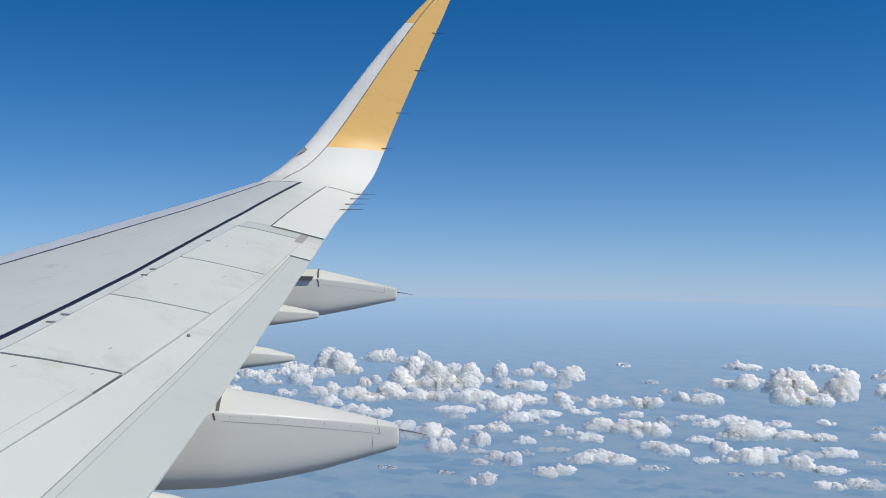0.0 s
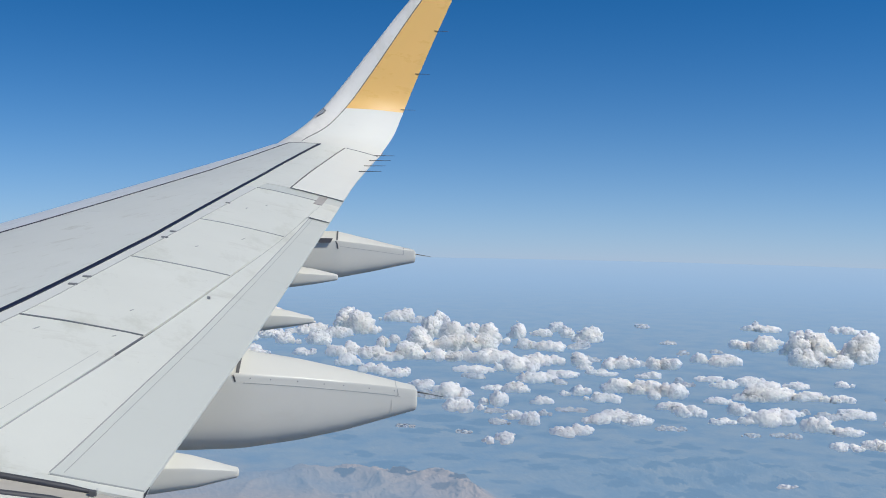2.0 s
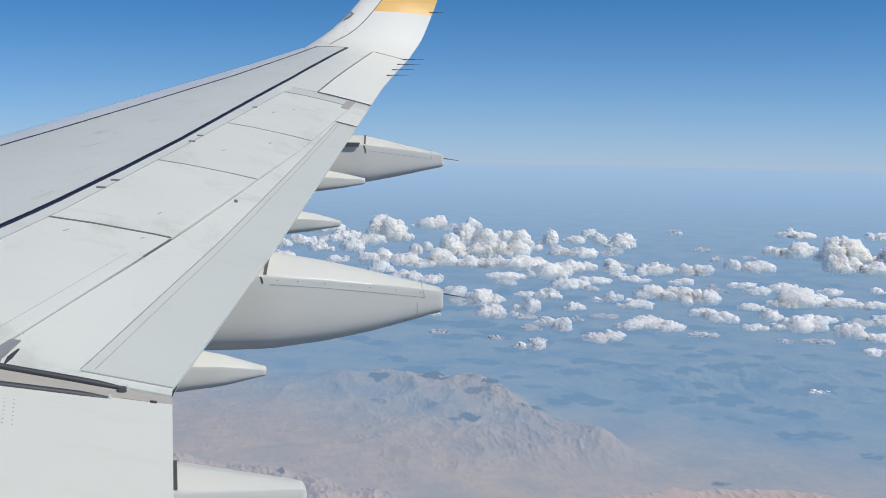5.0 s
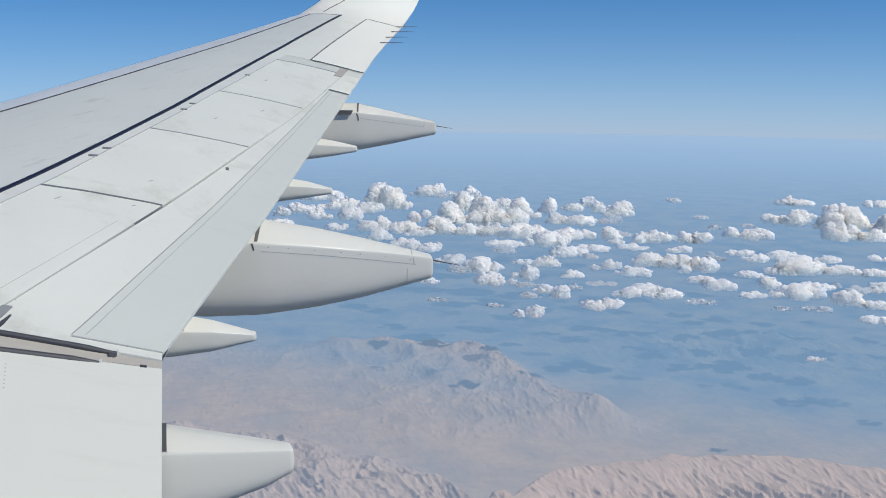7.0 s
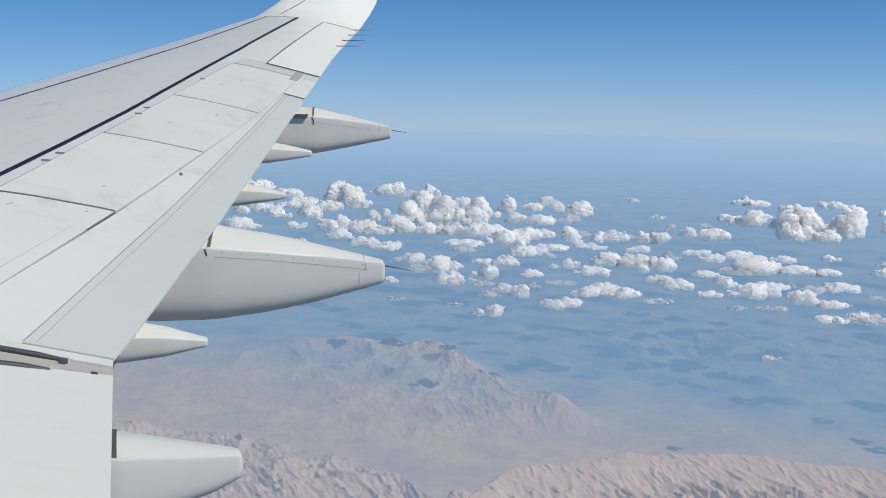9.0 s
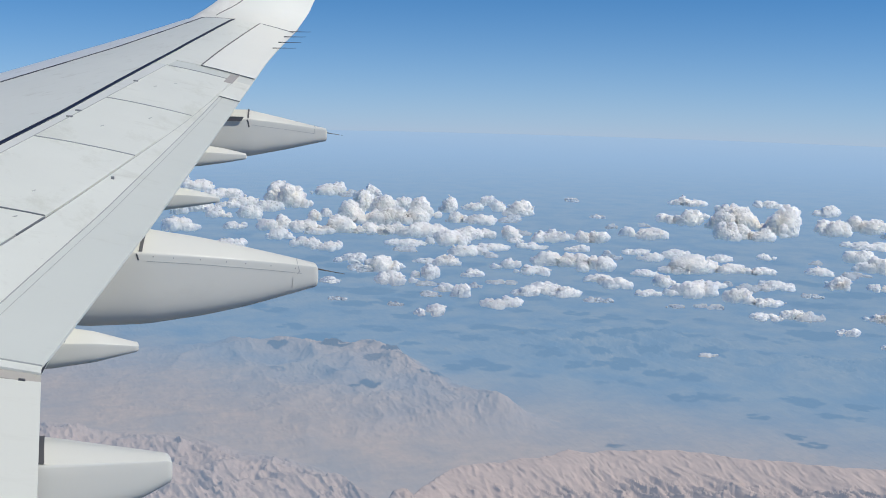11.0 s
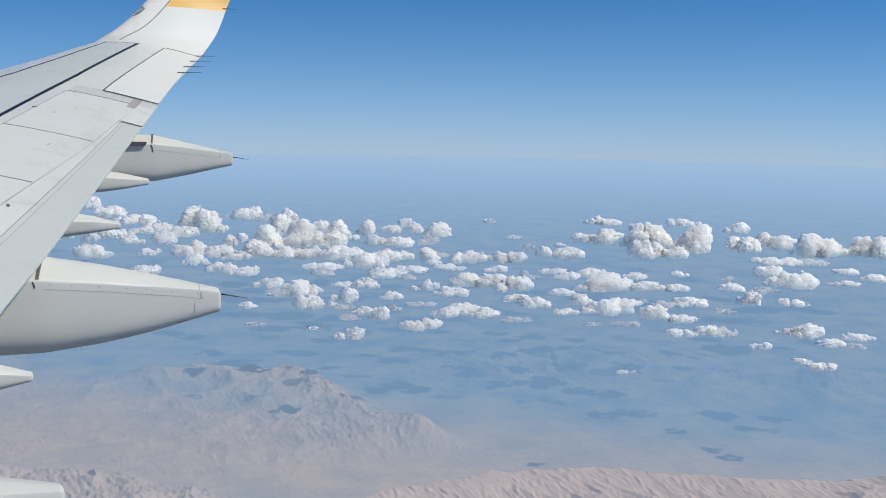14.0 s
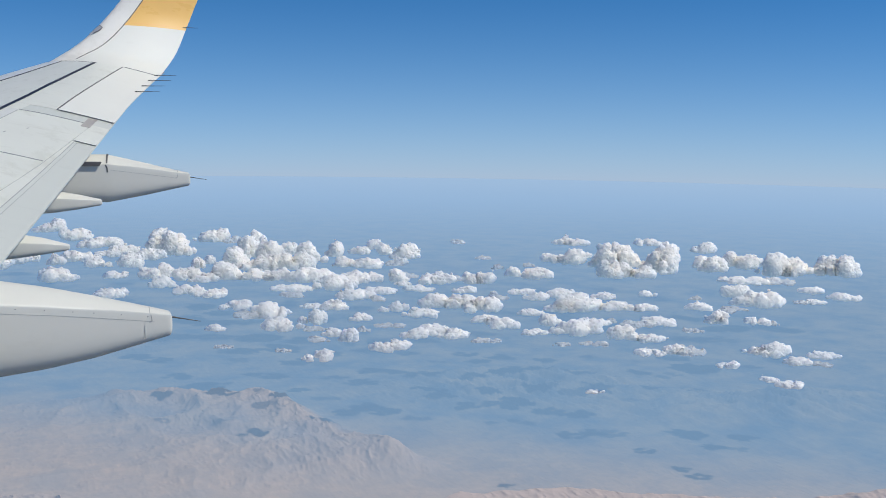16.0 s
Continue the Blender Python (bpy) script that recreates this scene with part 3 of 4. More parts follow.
def fairing_line(ob, y, form, path, mat, width=0.004, name="side_joint"):
    """A joint on a fairing's inboard side along points of x and metres below the chine."""
    xs = [s[0] for s in form]
    pts = []
    for (xa, da), (xb, db) in zip(path, path[1:]):
        pts += [(xa + (xb - xa) * k / 8, da + (db - da) * k / 8) for k in range(8)]
    pts.append(path[-1])
    line = []
    for x, d in pts:
        zs, hw = (float(np.interp(x, xs, [s[c] for s in form])) for c in (2, 4))
        line.append(Vector((x, y - hw * 1.0 - 0.0005, zs - d)))
    ribbon(name, line, width, mat, ob, Vector((0, -1, 0)), Vector((0, -0.0014, 0)))


fairing_line(BIG, 6.90, BIG_FORM, [(.440, .008), (.446, .026), (.452, .050)], DARK_METAL, 0.010, "hinge_bracket")
fairing_line(BIG, 6.90, BIG_FORM, [(1.478, .010), (1.486, .045), (1.470, .062)], SEAM)
fairing_line(BIG, 6.90, BIG_FORM, [(1.44, .085), (1.441, .17)], RIVET, 0.0018)
fairing_line(OUTER, 11.08, OUTER_FORM, [(1.795, .010), (1.81, .04), (1.815, .085)], DARK_METAL, 0.014, "hinge_bracket")
fairing_line(OUTER, 11.08, OUTER_FORM, [(2.50, .010), (2.505, .05), (2.48, .062)], SEAM)
fairing_line(SMALL, 5.46, SMALL_FORM, [(-.08, .012), (-.079, .06), (-.082, .11)], RIVET, 0.0018)
fairing_gap(OUTER, 11.08, OUTER_FORM, 1.86, 1.80, DARK_METAL)
fairing_gap(BIG, 6.90, BIG_FORM, 1.49, 1.47, SEAM, 0.005, "tail_joint", 0.0012)
fairing_gap(OUTER, 11.08, OUTER_FORM, 2.52, 2.505, SEAM, 0.005, "tail_joint", 0.0012)
fairing_gap(SMALL, 5.46, SMALL_FORM, .06, .005, JOINT, 0.004)
fairing_gap(INNER, 4.15, INNER_FORM, -.098, -.098, DARK_METAL, 0.022)
# solid dark block in place of the shade inside the gap below the flap end
mesh_object("flap_gap_shade", [(1.60, 10.92, -.41), (1.76, 10.92, -.413), (1.735, 10.92, -.455), (1.575, 10.92, -.453), (1.60, 11.0, -.41), (1.76, 11.0, -.413), (1.735, 11.0, -.455), (1.575, 11.0, -.453)],
            [(0, 3, 2, 1), (4, 5, 6, 7), (0, 1, 5, 4), (1, 2, 6, 5), (2, 3, 7, 6), (3, 0, 4, 7)], DARK_METAL, wing, smooth=False)
wick(Vector((1.62, 6.88, -1.245)), 0.19, BIG, 0.22)
wick(Vector((2.64, 11.05, -.575)), 0.17, OUTER, 0.16)
for y in (13.55, 13.98, 14.42, 14.85):
    wick(wing_point(.965, y, 0.016), 0.29, wing, -0.02, 0.007)
for z in (1.27, 1.83, 2.46, 3.07):
    k = next(k for k, row in enumerate(WL_IN) if row[-1].z > z)
    wick(WL_IN[k][-1] + Vector((-0.06, -0.01, 0)), 0.22, wing, 0.0)


# ---- land ----
def lattice(ix, iy, seed):
    h = (ix * 374761393 + iy * 668265263 + seed * 982451653) & 0xFFFFFFFF
    h = ((h ^ (h >> 13)) * 1274126177) & 0xFFFFFFFF
    return ((h ^ (h >> 16)) & 0xFFFF) / 65535.0


def value_noise(x, y, seed):
    ix, iy = np.floor(x).astype(np.int64), np.floor(y).astype(np.int64)
    fx, fy = x - ix, y - iy
    fx, fy = fx * fx * fx * (fx * (fx * 6 - 15) + 10), fy * fy * fy * (fy * (fy * 6 - 15) + 10)
    a, b = lattice(ix, iy, seed), lattice(ix + 1, iy, seed)
    c, d = lattice(ix, iy + 1, seed), lattice(ix + 1, iy + 1, seed)
    return (a * (1 - fx) + b * fx) * (1 - fy) + (c * (1 - fx) + d * fx) * fy


def fbm(x, y, seed, octaves=5, ridged=False, gain=0.5):
    total, amp, norm = 0.0, 1.0, 0.0
    for o in range(octaves):
        v = value_noise(x * 2.03 ** o + 17.3 * o, y * 2.03 ** o - 9.1 * o, seed + o)
        if ridged:
            v = 1 - np.abs(2 * v - 1)
            v = v * v
        total, norm, amp = total + amp * v, norm + amp, amp * gain
    return total / norm


def bump_at(x, y, cx, cy, rx, ry, turn=0.0):
    c, s = math.cos(radians(turn)), math.sin(radians(turn))
    u, v = ((x - cx) * c + (y - cy) * s) / rx, (-(x - cx) * s + (y - cy) * c) / ry
    return np.exp(-(u * u + v * v))


def step(v):
    v = np.clip(v, 0, 1)
    return v * v * (3 - 2 * v)


def rim_of_east(x):
    return np.interp(x, (120, 171, 223, 330, 400, 445, 700), (520, 590, 637, 646, 622, 584, 470)) + 14 * (fbm(x / 22, x * 0, 77, 4) - 0.5)


def land_forms(x, y):
    """The three highlands, as shares from 0 to 1: the ranges on the near side of the valley and the massif beyond it."""
    wob = 26 * (fbm(x / 60, y / 60, 5, 4) - 0.5)
    east = step((rim_of_east(x) + 0.5 * wob - y) / 16) * step((x - 150) / 30)
    west = step((np.interp(x, (-300, -12, 53, 95, 127, 158, 176, 195), (930, 840, 788, 765, 738, 695, 640, 540)) + wob - y) / 60)
    ridge_x = np.interp(y, (690, 734, 789, 878, 969, 1000, 1060), (352, 335, 314, 300, 268, 238, 150))
    massif = step((ridge_x + 20 + 0.8 * wob - x) / 46) * np.exp(-np.maximum(0, ridge_x + 20 - x) / 115) * step((y - 700) / 60) * step((1060 - y) / 50)
    return east, west, massif


def land_height(x, y):
    wx = x + 26 * (fbm(x / 70, y / 70, 5, 3) - 0.5)
    wy = y + 26 * (fbm(x / 70, y / 70, 9, 3) - 0.5)
    east, west, massif = land_forms(x, y)
    ridges = fbm(wx / 60, wy / 60, 21, 6, True, 0.5)
    gully = fbm(wx / 15 + wy / 50, wy / 44, 33, 5, True, 0.55)
    spine = fbm((wx - 0.5 * wy) / 17, (wy + 0.5 * wx) / 52, 57, 6, True, 0.6)
    h = massif * (3 + 31 * ridges + 5 * spine) + west * (3 + 8 * ridges + 10 * gully)
    # a level crest, cut on its near face by gullies that run down between sharp spurs
    spurs = fbm((wx + 0.35 * wy) / 8, wy / 42, 41, 6, True, 0.6)
    front = step((rim_of_east(x) - 22 - y + 14 * spurs) / 55)
    h = h + east * (15 + 2.5 * ridges + 1.5 * gully - front * 15 * (1 - 0.9 * spurs))
    hills = bump_at(wx, wy, 520, 930, 130, 70, -15) + bump_at(wx, wy, 700, 780, 130, 50, -15)
    h = h + hills * (1 + 9 * ridges + 12 * gully) + 1.6 * fbm(wx / 36, wy / 36, 3, 5, True)
    return LAND_Z + h * np.clip((2300 - np.hypot(x, y)) / 800, 0, 1) * step((np.hypot(x, y) - 330) / 150)


# the third soil colour holds the paleness of distance haze
SOIL_PALE, SOIL_DARK, SOIL_HAZED = (0.085, 0.070, 0.045), (0.018, 0.028, 0.04), (0.09, 0.09, 0.08)


def land_material():
    """Dry rock on the ranges, basin floors and the plain beyond, with mottled tone at several sizes; blue distance haze
    is painted into base colour and emission.
    """
    m = material("arid land", (0.3, 0.3, 0.3), 1.0)
    b = m.node_tree.nodes["Principled BSDF"]
    b.inputs["Specular IOR Level"].default_value = 0.05
    p = place_coords(m)
    mottle = noise_of(m, p, 0.02, 7, 0.62)
    fine = noise_of(m, p, 0.12, 5, 0.62)
    cover = m.node_tree.nodes.new("ShaderNodeAttribute")
    cover.attribute_name = "rock_thin_haze"
    bare_thin_haze = cover.outputs["Fac"]
    crag = m.node_tree.nodes.new("ShaderNodeAttribute")
    crag.attribute_name = "crag"
    crag = crag.outputs["Fac"]
    stone = mixed(m, ramp(m, fine, 0.32, 0.68), (0.325, 0.215, 0.145), (0.24, 0.172, 0.125))
    stone = mixed(m, ramp(m, mottle, 0.42, 0.64), stone, (0.205, 0.16, 0.13))
    cliff = mixed(m, ramp(m, fine, 0.32, 0.68), (0.37, 0.275, 0.225), (0.305, 0.23, 0.19))
    stone = mixed(m, crag, stone, cliff)
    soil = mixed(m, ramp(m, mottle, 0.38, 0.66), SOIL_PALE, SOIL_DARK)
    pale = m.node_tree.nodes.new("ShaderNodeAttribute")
    pale.attribute_name = "distance_haze"
    soil = mixed(m, pale.outputs["Fac"], soil, SOIL_HAZED)
    tone = mixed(m, bare_thin_haze, soil, stone)
    relief = node(m, "ShaderNodeBump", Strength=0.8, Distance=2.6)
    rough = node(m, "ShaderNodeTexNoise", Scale=0.22, Detail=7.0, Roughness=0.6)
    rough.noise_type = "RIDGED_MULTIFRACTAL"
    link(m, place_coords(m, (1.0, 0.36, 1.0), 0.25), rough.inputs["Vector"])
    link(m, rough.outputs["Fac"], relief.inputs["Height"])
    keen = m.node_tree.nodes.new("ShaderNodeMapRange")
    keen.inputs["To Min"].default_value, keen.inputs["To Max"].default_value = 0.2, 1.0
    link(m, crag, keen.inputs["Value"])
    link(m, keen.outputs[0], relief.inputs["Strength"])
    link(m, relief.outputs[0], b.inputs["Normal"])
    link(m, tone, b.inputs["Base Color"])
    # distance haze painted in as glow: paler far off, weaker on near land and rock
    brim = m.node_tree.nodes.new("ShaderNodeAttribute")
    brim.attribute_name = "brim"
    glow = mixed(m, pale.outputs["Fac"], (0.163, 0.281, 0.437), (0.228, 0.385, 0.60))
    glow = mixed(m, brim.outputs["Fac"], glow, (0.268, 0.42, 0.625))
    glow = mixed(m, bare_thin_haze, glow, mixed(m, crag, (0.168, 0.208, 0.264), (0.140, 0.165, 0.210)))
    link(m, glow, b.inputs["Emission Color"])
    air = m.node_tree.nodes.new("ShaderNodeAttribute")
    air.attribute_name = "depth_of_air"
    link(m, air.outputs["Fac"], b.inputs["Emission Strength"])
    return m


def land():
    view = np.linspace(radians(-22), radians(62), 1400)
    rest = np.linspace(radians(62), radians(338), 70)[1:-1]
    azimuth = np.concatenate([view, rest])
    radius = np.concatenate([[0.01, 60, 120, 200, 260, 330, 400, 440, 470], np.linspace(500, 700, 190), np.geomspace(700, 1150, 170)[1:], np.geomspace(1150, LAND_EDGE, 90)[1:]])
    rr, aa = np.meshgrid(radius, azimuth, indexing="ij")
    x, y = rr * np.sin(aa), rr * np.cos(aa)
    z = land_height(x, y)
    n, m = x.shape
    i, j = np.meshgrid(np.arange(n - 1), np.arange(m), indexing="ij")
    q = (j + 1) % m
    faces = np.stack([i * m + j, (i + 1) * m + j, (i + 1) * m + q, i * m + q], -1).reshape(-1, 4)
    me = bpy.data.meshes.new("ground")
    me.vertices.add(n * m)
    me.vertices.foreach_set("co", np.stack([x, y, z], -1).ravel())
    me.loops.add(len(faces) * 4)
    me.loops.foreach_set("vertex_index", faces[:, ::-1].ravel())
    me.polygons.add(len(faces))
    me.polygons.foreach_set("loop_start", np.arange(0, len(faces) * 4, 4))
    me.update(calc_edges=True)
    me.polygons.foreach_set("use_smooth", [True] * len(faces))
    east, west, massif = land_forms(x, y)
    # nearer land takes warmer stone and less blue, as if through thinner haze
    thin_haze = 0.8 * step((1235 - y - 0.82 * x) / 360)
    rock = np.clip(np.maximum.reduce([east, 0.85 * west, 0.85 * massif, thin_haze]), 0, 1)
    # unseen ground straight below is darkened, so less light bounces under the fairings
    rock *= step((np.hypot(x, y) - 430) / 120)
    me.attributes.new("rock_thin_haze", "FLOAT", "POINT").data.foreach_set("value", rock.ravel().astype(np.float32))
    me.attributes.new("crag", "FLOAT", "POINT").data.foreach_set("value", np.clip(np.maximum.reduce([east, 0.85 * west, 0.9 * massif]), 0, 1).ravel().astype(np.float32))
    # painted haze glow also fades out over that unseen ground
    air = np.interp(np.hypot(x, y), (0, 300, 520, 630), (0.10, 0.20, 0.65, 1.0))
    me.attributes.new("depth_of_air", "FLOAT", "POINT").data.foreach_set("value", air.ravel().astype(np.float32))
    # haze painted paler still towards the horizon edge
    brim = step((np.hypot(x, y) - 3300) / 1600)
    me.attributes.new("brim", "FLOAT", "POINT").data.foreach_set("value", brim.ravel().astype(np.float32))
    # share of distance haze painted into soil colour and glow
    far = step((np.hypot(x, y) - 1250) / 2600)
    me.attributes.new("distance_haze", "FLOAT", "POINT").data.foreach_set("value", far.ravel().astype(np.float32))
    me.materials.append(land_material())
    return tagged(new("ground", me), "desert ranges and plain far below with painted blue haze", "land", kind="structure")


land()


# ---- clouds ----
CLOUD_Z = -189.0


def cloud_material(name, colour, opaque):
    """Water droplets: light wanders deep through them, so that lit and shaded sides both stay pale."""
    m = material(name, colour, 1.0)
    b = m.node_tree.nodes["Principled BSDF"]
    b.inputs["Specular IOR Level"].default_value = 0.0
    b.inputs["Subsurface Weight"].default_value = 1.0
    b.inputs["Subsurface Radius"].default_value = (1.0, 1.0, 1.0)
    b.inputs["Subsurface Scale"].default_value = 70.0
    b.inputs["Alpha"].default_value = opaque
    return m


CLOUD, VEIL = cloud_material("cumulus", (0.905, 0.805, 0.665), 1.0), cloud_material("thin cloud", (0.97, 0.93, 0.86), 0.5)


def unit_ball(level):
    bm = bmesh.new()
    bmesh.ops.create_icosphere(bm, subdivisions=level, radius=1)
    v = np.array([p.co[:] for p in bm.verts])
    f = np.array([[q.index for q in face.verts] for face in bm.faces])
    bm.free()
    return v, f


BALLS = {k: unit_ball(k) for k in (2, 3)}
cloud_count = [0]


def billow(size):
    tex = bpy.data.textures.new("billow", "CLOUDS")
    tex.noise_scale, tex.noise_depth = size, 3
    return tex


BILLOWS = ((billow(5.0), 0.24), (billow(2.0), 0.16), (billow(0.9), 0.09))


def heap(puffs, seed, rough):
    """Puffs as knobbly balls on a flat base, in one list of corners and faces."""
    verts, faces, start = [], [], 0
    for lx, ly, lz, r, flat in puffs:
        bv, bf = BALLS[3 if r > 2.2 else 2]
        p = bv * r * np.array([1.1, 1.1, 0.94 * flat])
        s = 2.2 / r
        w = fbm(p[:, 0] * s + lx + p[:, 2] * s * 0.6, p[:, 1] * s + ly - p[:, 2] * s * 0.8, 60 + seed % 7, 4)
        p = p * (1 + rough * (w - 0.45))[:, None] + np.array([lx, ly, lz])
        p[:, 2] = np.where(p[:, 2] < 0, p[:, 2] * 0.2, p[:, 2])
        verts.append(p)
        faces.append(bf + start)
        start += len(bv)
    return np.concatenate(verts), np.concatenate(faces)


def cloud_mesh(name, v, f, mat):
    me = bpy.data.meshes.new(name)
    me.vertices.add(len(v))
    me.vertices.foreach_set("co", v.ravel())
    me.loops.add(len(f) * 3)
    me.loops.foreach_set("vertex_index", f.ravel())
    me.polygons.add(len(f))
    me.polygons.foreach_set("loop_start", np.arange(0, len(f) * 3, 3))
    me.update(calc_edges=True)
    me.polygons.foreach_set("use_smooth", [True] * len(f))
    me.materials.append(mat)
    return new(name, me)


def cumulus(x, y, width, depth, height, thin=False):
    """A fair-weather cloud: heaped lobes on a flat base, each lobe budding smaller ones, with torn shreds about them. Metres at the land's scale."""
    cloud_count[0] += 1
    seed = cloud_count[0]
    rng = np.random.default_rng(100 + seed)
    r0 = float(np.clip(0.11 * width + 0.16 * height, 0.5, 7.0))
    n = int(np.clip(1.7 * width * depth / (r0 * r0 * 4), 7, 46))
    lean, crown = rng.uniform(-0.5, 0.5), rng.uniform(1.4, 3.0)
    lobes = []
    for k in range(n):
        a, q = rng.uniform(0, 6.2832), math.sqrt(rng.random())
        u, v = q * math.cos(a), q * math.sin(a)
        body = max(0.0, 1 - abs(u - lean) ** crown * 0.8) * max(0.0, 1 - 0.6 * v * v) * rng.uniform(0.55, 1.0)
        r = r0 * rng.uniform(0.55, 1.2) * (0.55 + 0.5 * body)
        lift = max(r * 0.35, height * (0.22 + 0.78 * body) - r)
        px, py = u * (width / 2 - r * 0.9), v * (depth / 2 - r * 0.7)
        lobes.append((px, py, lift, r, 1.0))
        while lift > 1.3 * r:
            lift -= 1.1 * r
            lobes.append((px + rng.uniform(-.35, .35) * r, py + rng.uniform(-.3, .3) * r, max(lift, r * .4), r * rng.uniform(0.95, 1.2), 1.0))
    buds = []
    for lx, ly, lz, r, _ in lobes:
        for _ in range(7):
            d = rng.normal(size=3)
            d[2] = abs(d[2]) * 0.9 - 0.1
            d /= np.linalg.norm(d)
            br = r * rng.uniform(0.26, 0.5)
            buds.append((lx + d[0] * r * 0.92, ly + d[1] * r * 0.92, max(lz + d[2] * r * 0.92, br * 0.4), br, 1.0))
    torn = []
    for k in range(int(8 + width / 1.5)):
        lx, ly, lz, r, _ = buds[rng.integers(len(buds))]
        d = rng.normal(size=3)
        d[2] *= 0.6
        d /= np.linalg.norm(d)
        p = np.array([lx, ly, lz]) + d * r * rng.uniform(1.2, 2.6)
        torn.append((p[0], p[1], max(p[2], 0.1), r0 * rng.uniform(0.10, 0.26), rng.uniform(0.4, 0.8)))
    v, f = heap(lobes + buds + torn, seed, 0.8)
    # bring the heap to its size
    low, high = v.min(0), v.max(0)
    fit = np.array([width, depth, height]) / (high - low)
    mid = (low + high) / 2
    v = (v - np.array([mid[0], mid[1], low[2]])) * fit
    ob = cloud_mesh("cloud", v, f, VEIL if thin else CLOUD)
    skin = ob.modifiers.new("one skin", "REMESH")
    skin.mode, skin.voxel_size, skin.use_smooth_shade = "VOXEL", float(np.clip(width / 100, 0.24, 0.45)), True
    for size, amount in BILLOWS:
        swell = ob.modifiers.new("billow", "DISPLACE")
        swell.texture, swell.strength, swell.mid_level, swell.texture_coords = size, amount * r0 * 1.6, 0.45, "LOCAL"
    again = ob.modifiers.new("clean skin", "REMESH")
    again.mode, again.voxel_size, again.use_smooth_shade = "VOXEL", skin.voxel_size * 1.1, True
    ease = ob.modifiers.new("ease", "SMOOTH")
    ease.factor, ease.iterations = 0.5, 1
    ob.location = (x, y, CLOUD_Z)
    ob.rotation_euler = (0, 0, -math.atan2(x, y))
    size = "thin ragged" if thin else "large heaped" if width > 34 else "small" if width < 14 else "puffy"
    tagged(ob, f"{size} white cumulus cloud with flat base over plain", "cloud", group="field of cumulus clouds")
    return ob


cumulus(173, 1873, 55.1, 49.6, 21.6)
cumulus(198, 1733, 51.2, 46.0, 17.9)
cumulus(317, 1702, 36.0, 32.4, 18.4)
cumulus(385, 1660, 56.8, 51.1, 19.2)
cumulus(219, 1636, 66.5, 59.8, 14.7)
cumulus(410, 1629, 32.4, 29.2, 10.4, True)
cumulus(103, 1608, 43.3, 38.9, 15.0)
cumulus(424, 1553, 34.6, 83.0, 25.9)
cumulus(289, 1542, 46.1, 41.5, 29.9)
cumulus(228, 1528, 61.5, 55.4, 15.7)
cumulus(726, 1510, 23.0, 20.7, 7.1, True)
cumulus(304, 1509, 50.6, 45.5, 34.1)
cumulus(176, 1502, 52.0, 46.8, 12.5)
cumulus(105, 1487, 43.8, 39.4, 14.6)
cumulus(578, 1482, 25.1, 22.6, 15.1)
cumulus(171, 1480, 36.3, 32.7, 14.0)
cumulus(260, 1471, 43.9, 39.5, 14.7)
cumulus(444, 1463, 31.1, 28.0, 19.1)
cumulus(384, 1456, 40.2, 55.4, 30.2)
cumulus(878, 1454, 37.1, 33.4, 14.4)
cumulus(142, 1454, 24.6, 22.1, 14.3)
cumulus(504, 1440, 27.6, 66.2, 20.7)
cumulus(540, 1440, 32.8, 29.5, 11.2)
cumulus(894, 1439, 41.2, 37.1, 9.6)
cumulus(74, 1435, 35.0, 31.5, 17.7)
cumulus(188, 1422, 35.0, 31.5, 12.6)
cumulus(571, 1418, 25.7, 23.1, 17.4)
cumulus(224, 1404, 34.7, 31.2, 17.5)
cumulus(998, 1402, 46.2, 41.5, 10.2)
cumulus(322, 1400, 16.9, 15.2, 11.2)
cumulus(401, 1396, 39.1, 35.3, 29.3)
cumulus(451, 1378, 44.8, 40.3, 27.0)
cumulus(581, 1371, 43.8, 39.4, 21.4)
cumulus(442, 1370, 24.2, 21.8, 16.2)
cumulus(301, 1370, 18.5, 34.2, 13.9)
cumulus(349, 1365, 37.5, 63.8, 28.1)
cumulus(367, 1332, 51.0, 45.9, 18.8)
cumulus(679, 1332, 22.9, 20.6, 5.0, True)
cumulus(396, 1325, 47.6, 42.8, 20.7)
cumulus(423, 1322, 30.4, 27.4, 21.7)
cumulus(471, 1321, 23.6, 21.2, 14.3)
cumulus(130, 1315, 45.5, 41.0, 16.9)
cumulus(193, 1315, 29.1, 26.2, 8.5)
cumulus(544, 1311, 31.1, 27.9, 10.7, True)
cumulus(498, 1306, 48.1, 43.3, 12.5)
cumulus(237, 1303, 43.7, 39.3, 17.2)
cumulus(822, 1299, 21.2, 19.1, 8.6)
cumulus(1020, 1295, 40.1, 36.1, 15.9)
cumulus(270, 1281, 38.6, 34.7, 14.3)
cumulus(752, 1272, 32.3, 29.1, 12.8)
cumulus(312, 1267, 25.3, 22.8, 9.4)
cumulus(312, 1260, 41.5, 37.4, 20.9)
cumulus(283, 1256, 39.2, 35.3, 9.2)
cumulus(770, 1252, 42.5, 38.2, 20.4)
cumulus(344, 1248, 47.8, 43.1, 12.7)
cumulus(701, 1244, 16.8, 15.1, 5.3, True)
cumulus(827, 1243, 45.4, 40.8, 28.1)
cumulus(363, 1237, 31.5, 28.4, 14.9)
cumulus(649, 1233, 17.1, 15.4, 6.5, True)
cumulus(231, 1228, 33.7, 30.3, 12.6)
cumulus(398, 1221, 60.2, 54.2, 15.3)
cumulus(515, 1207, 28.8, 25.9, 5.6, True)
cumulus(789, 1206, 38.8, 34.9, 26.1)
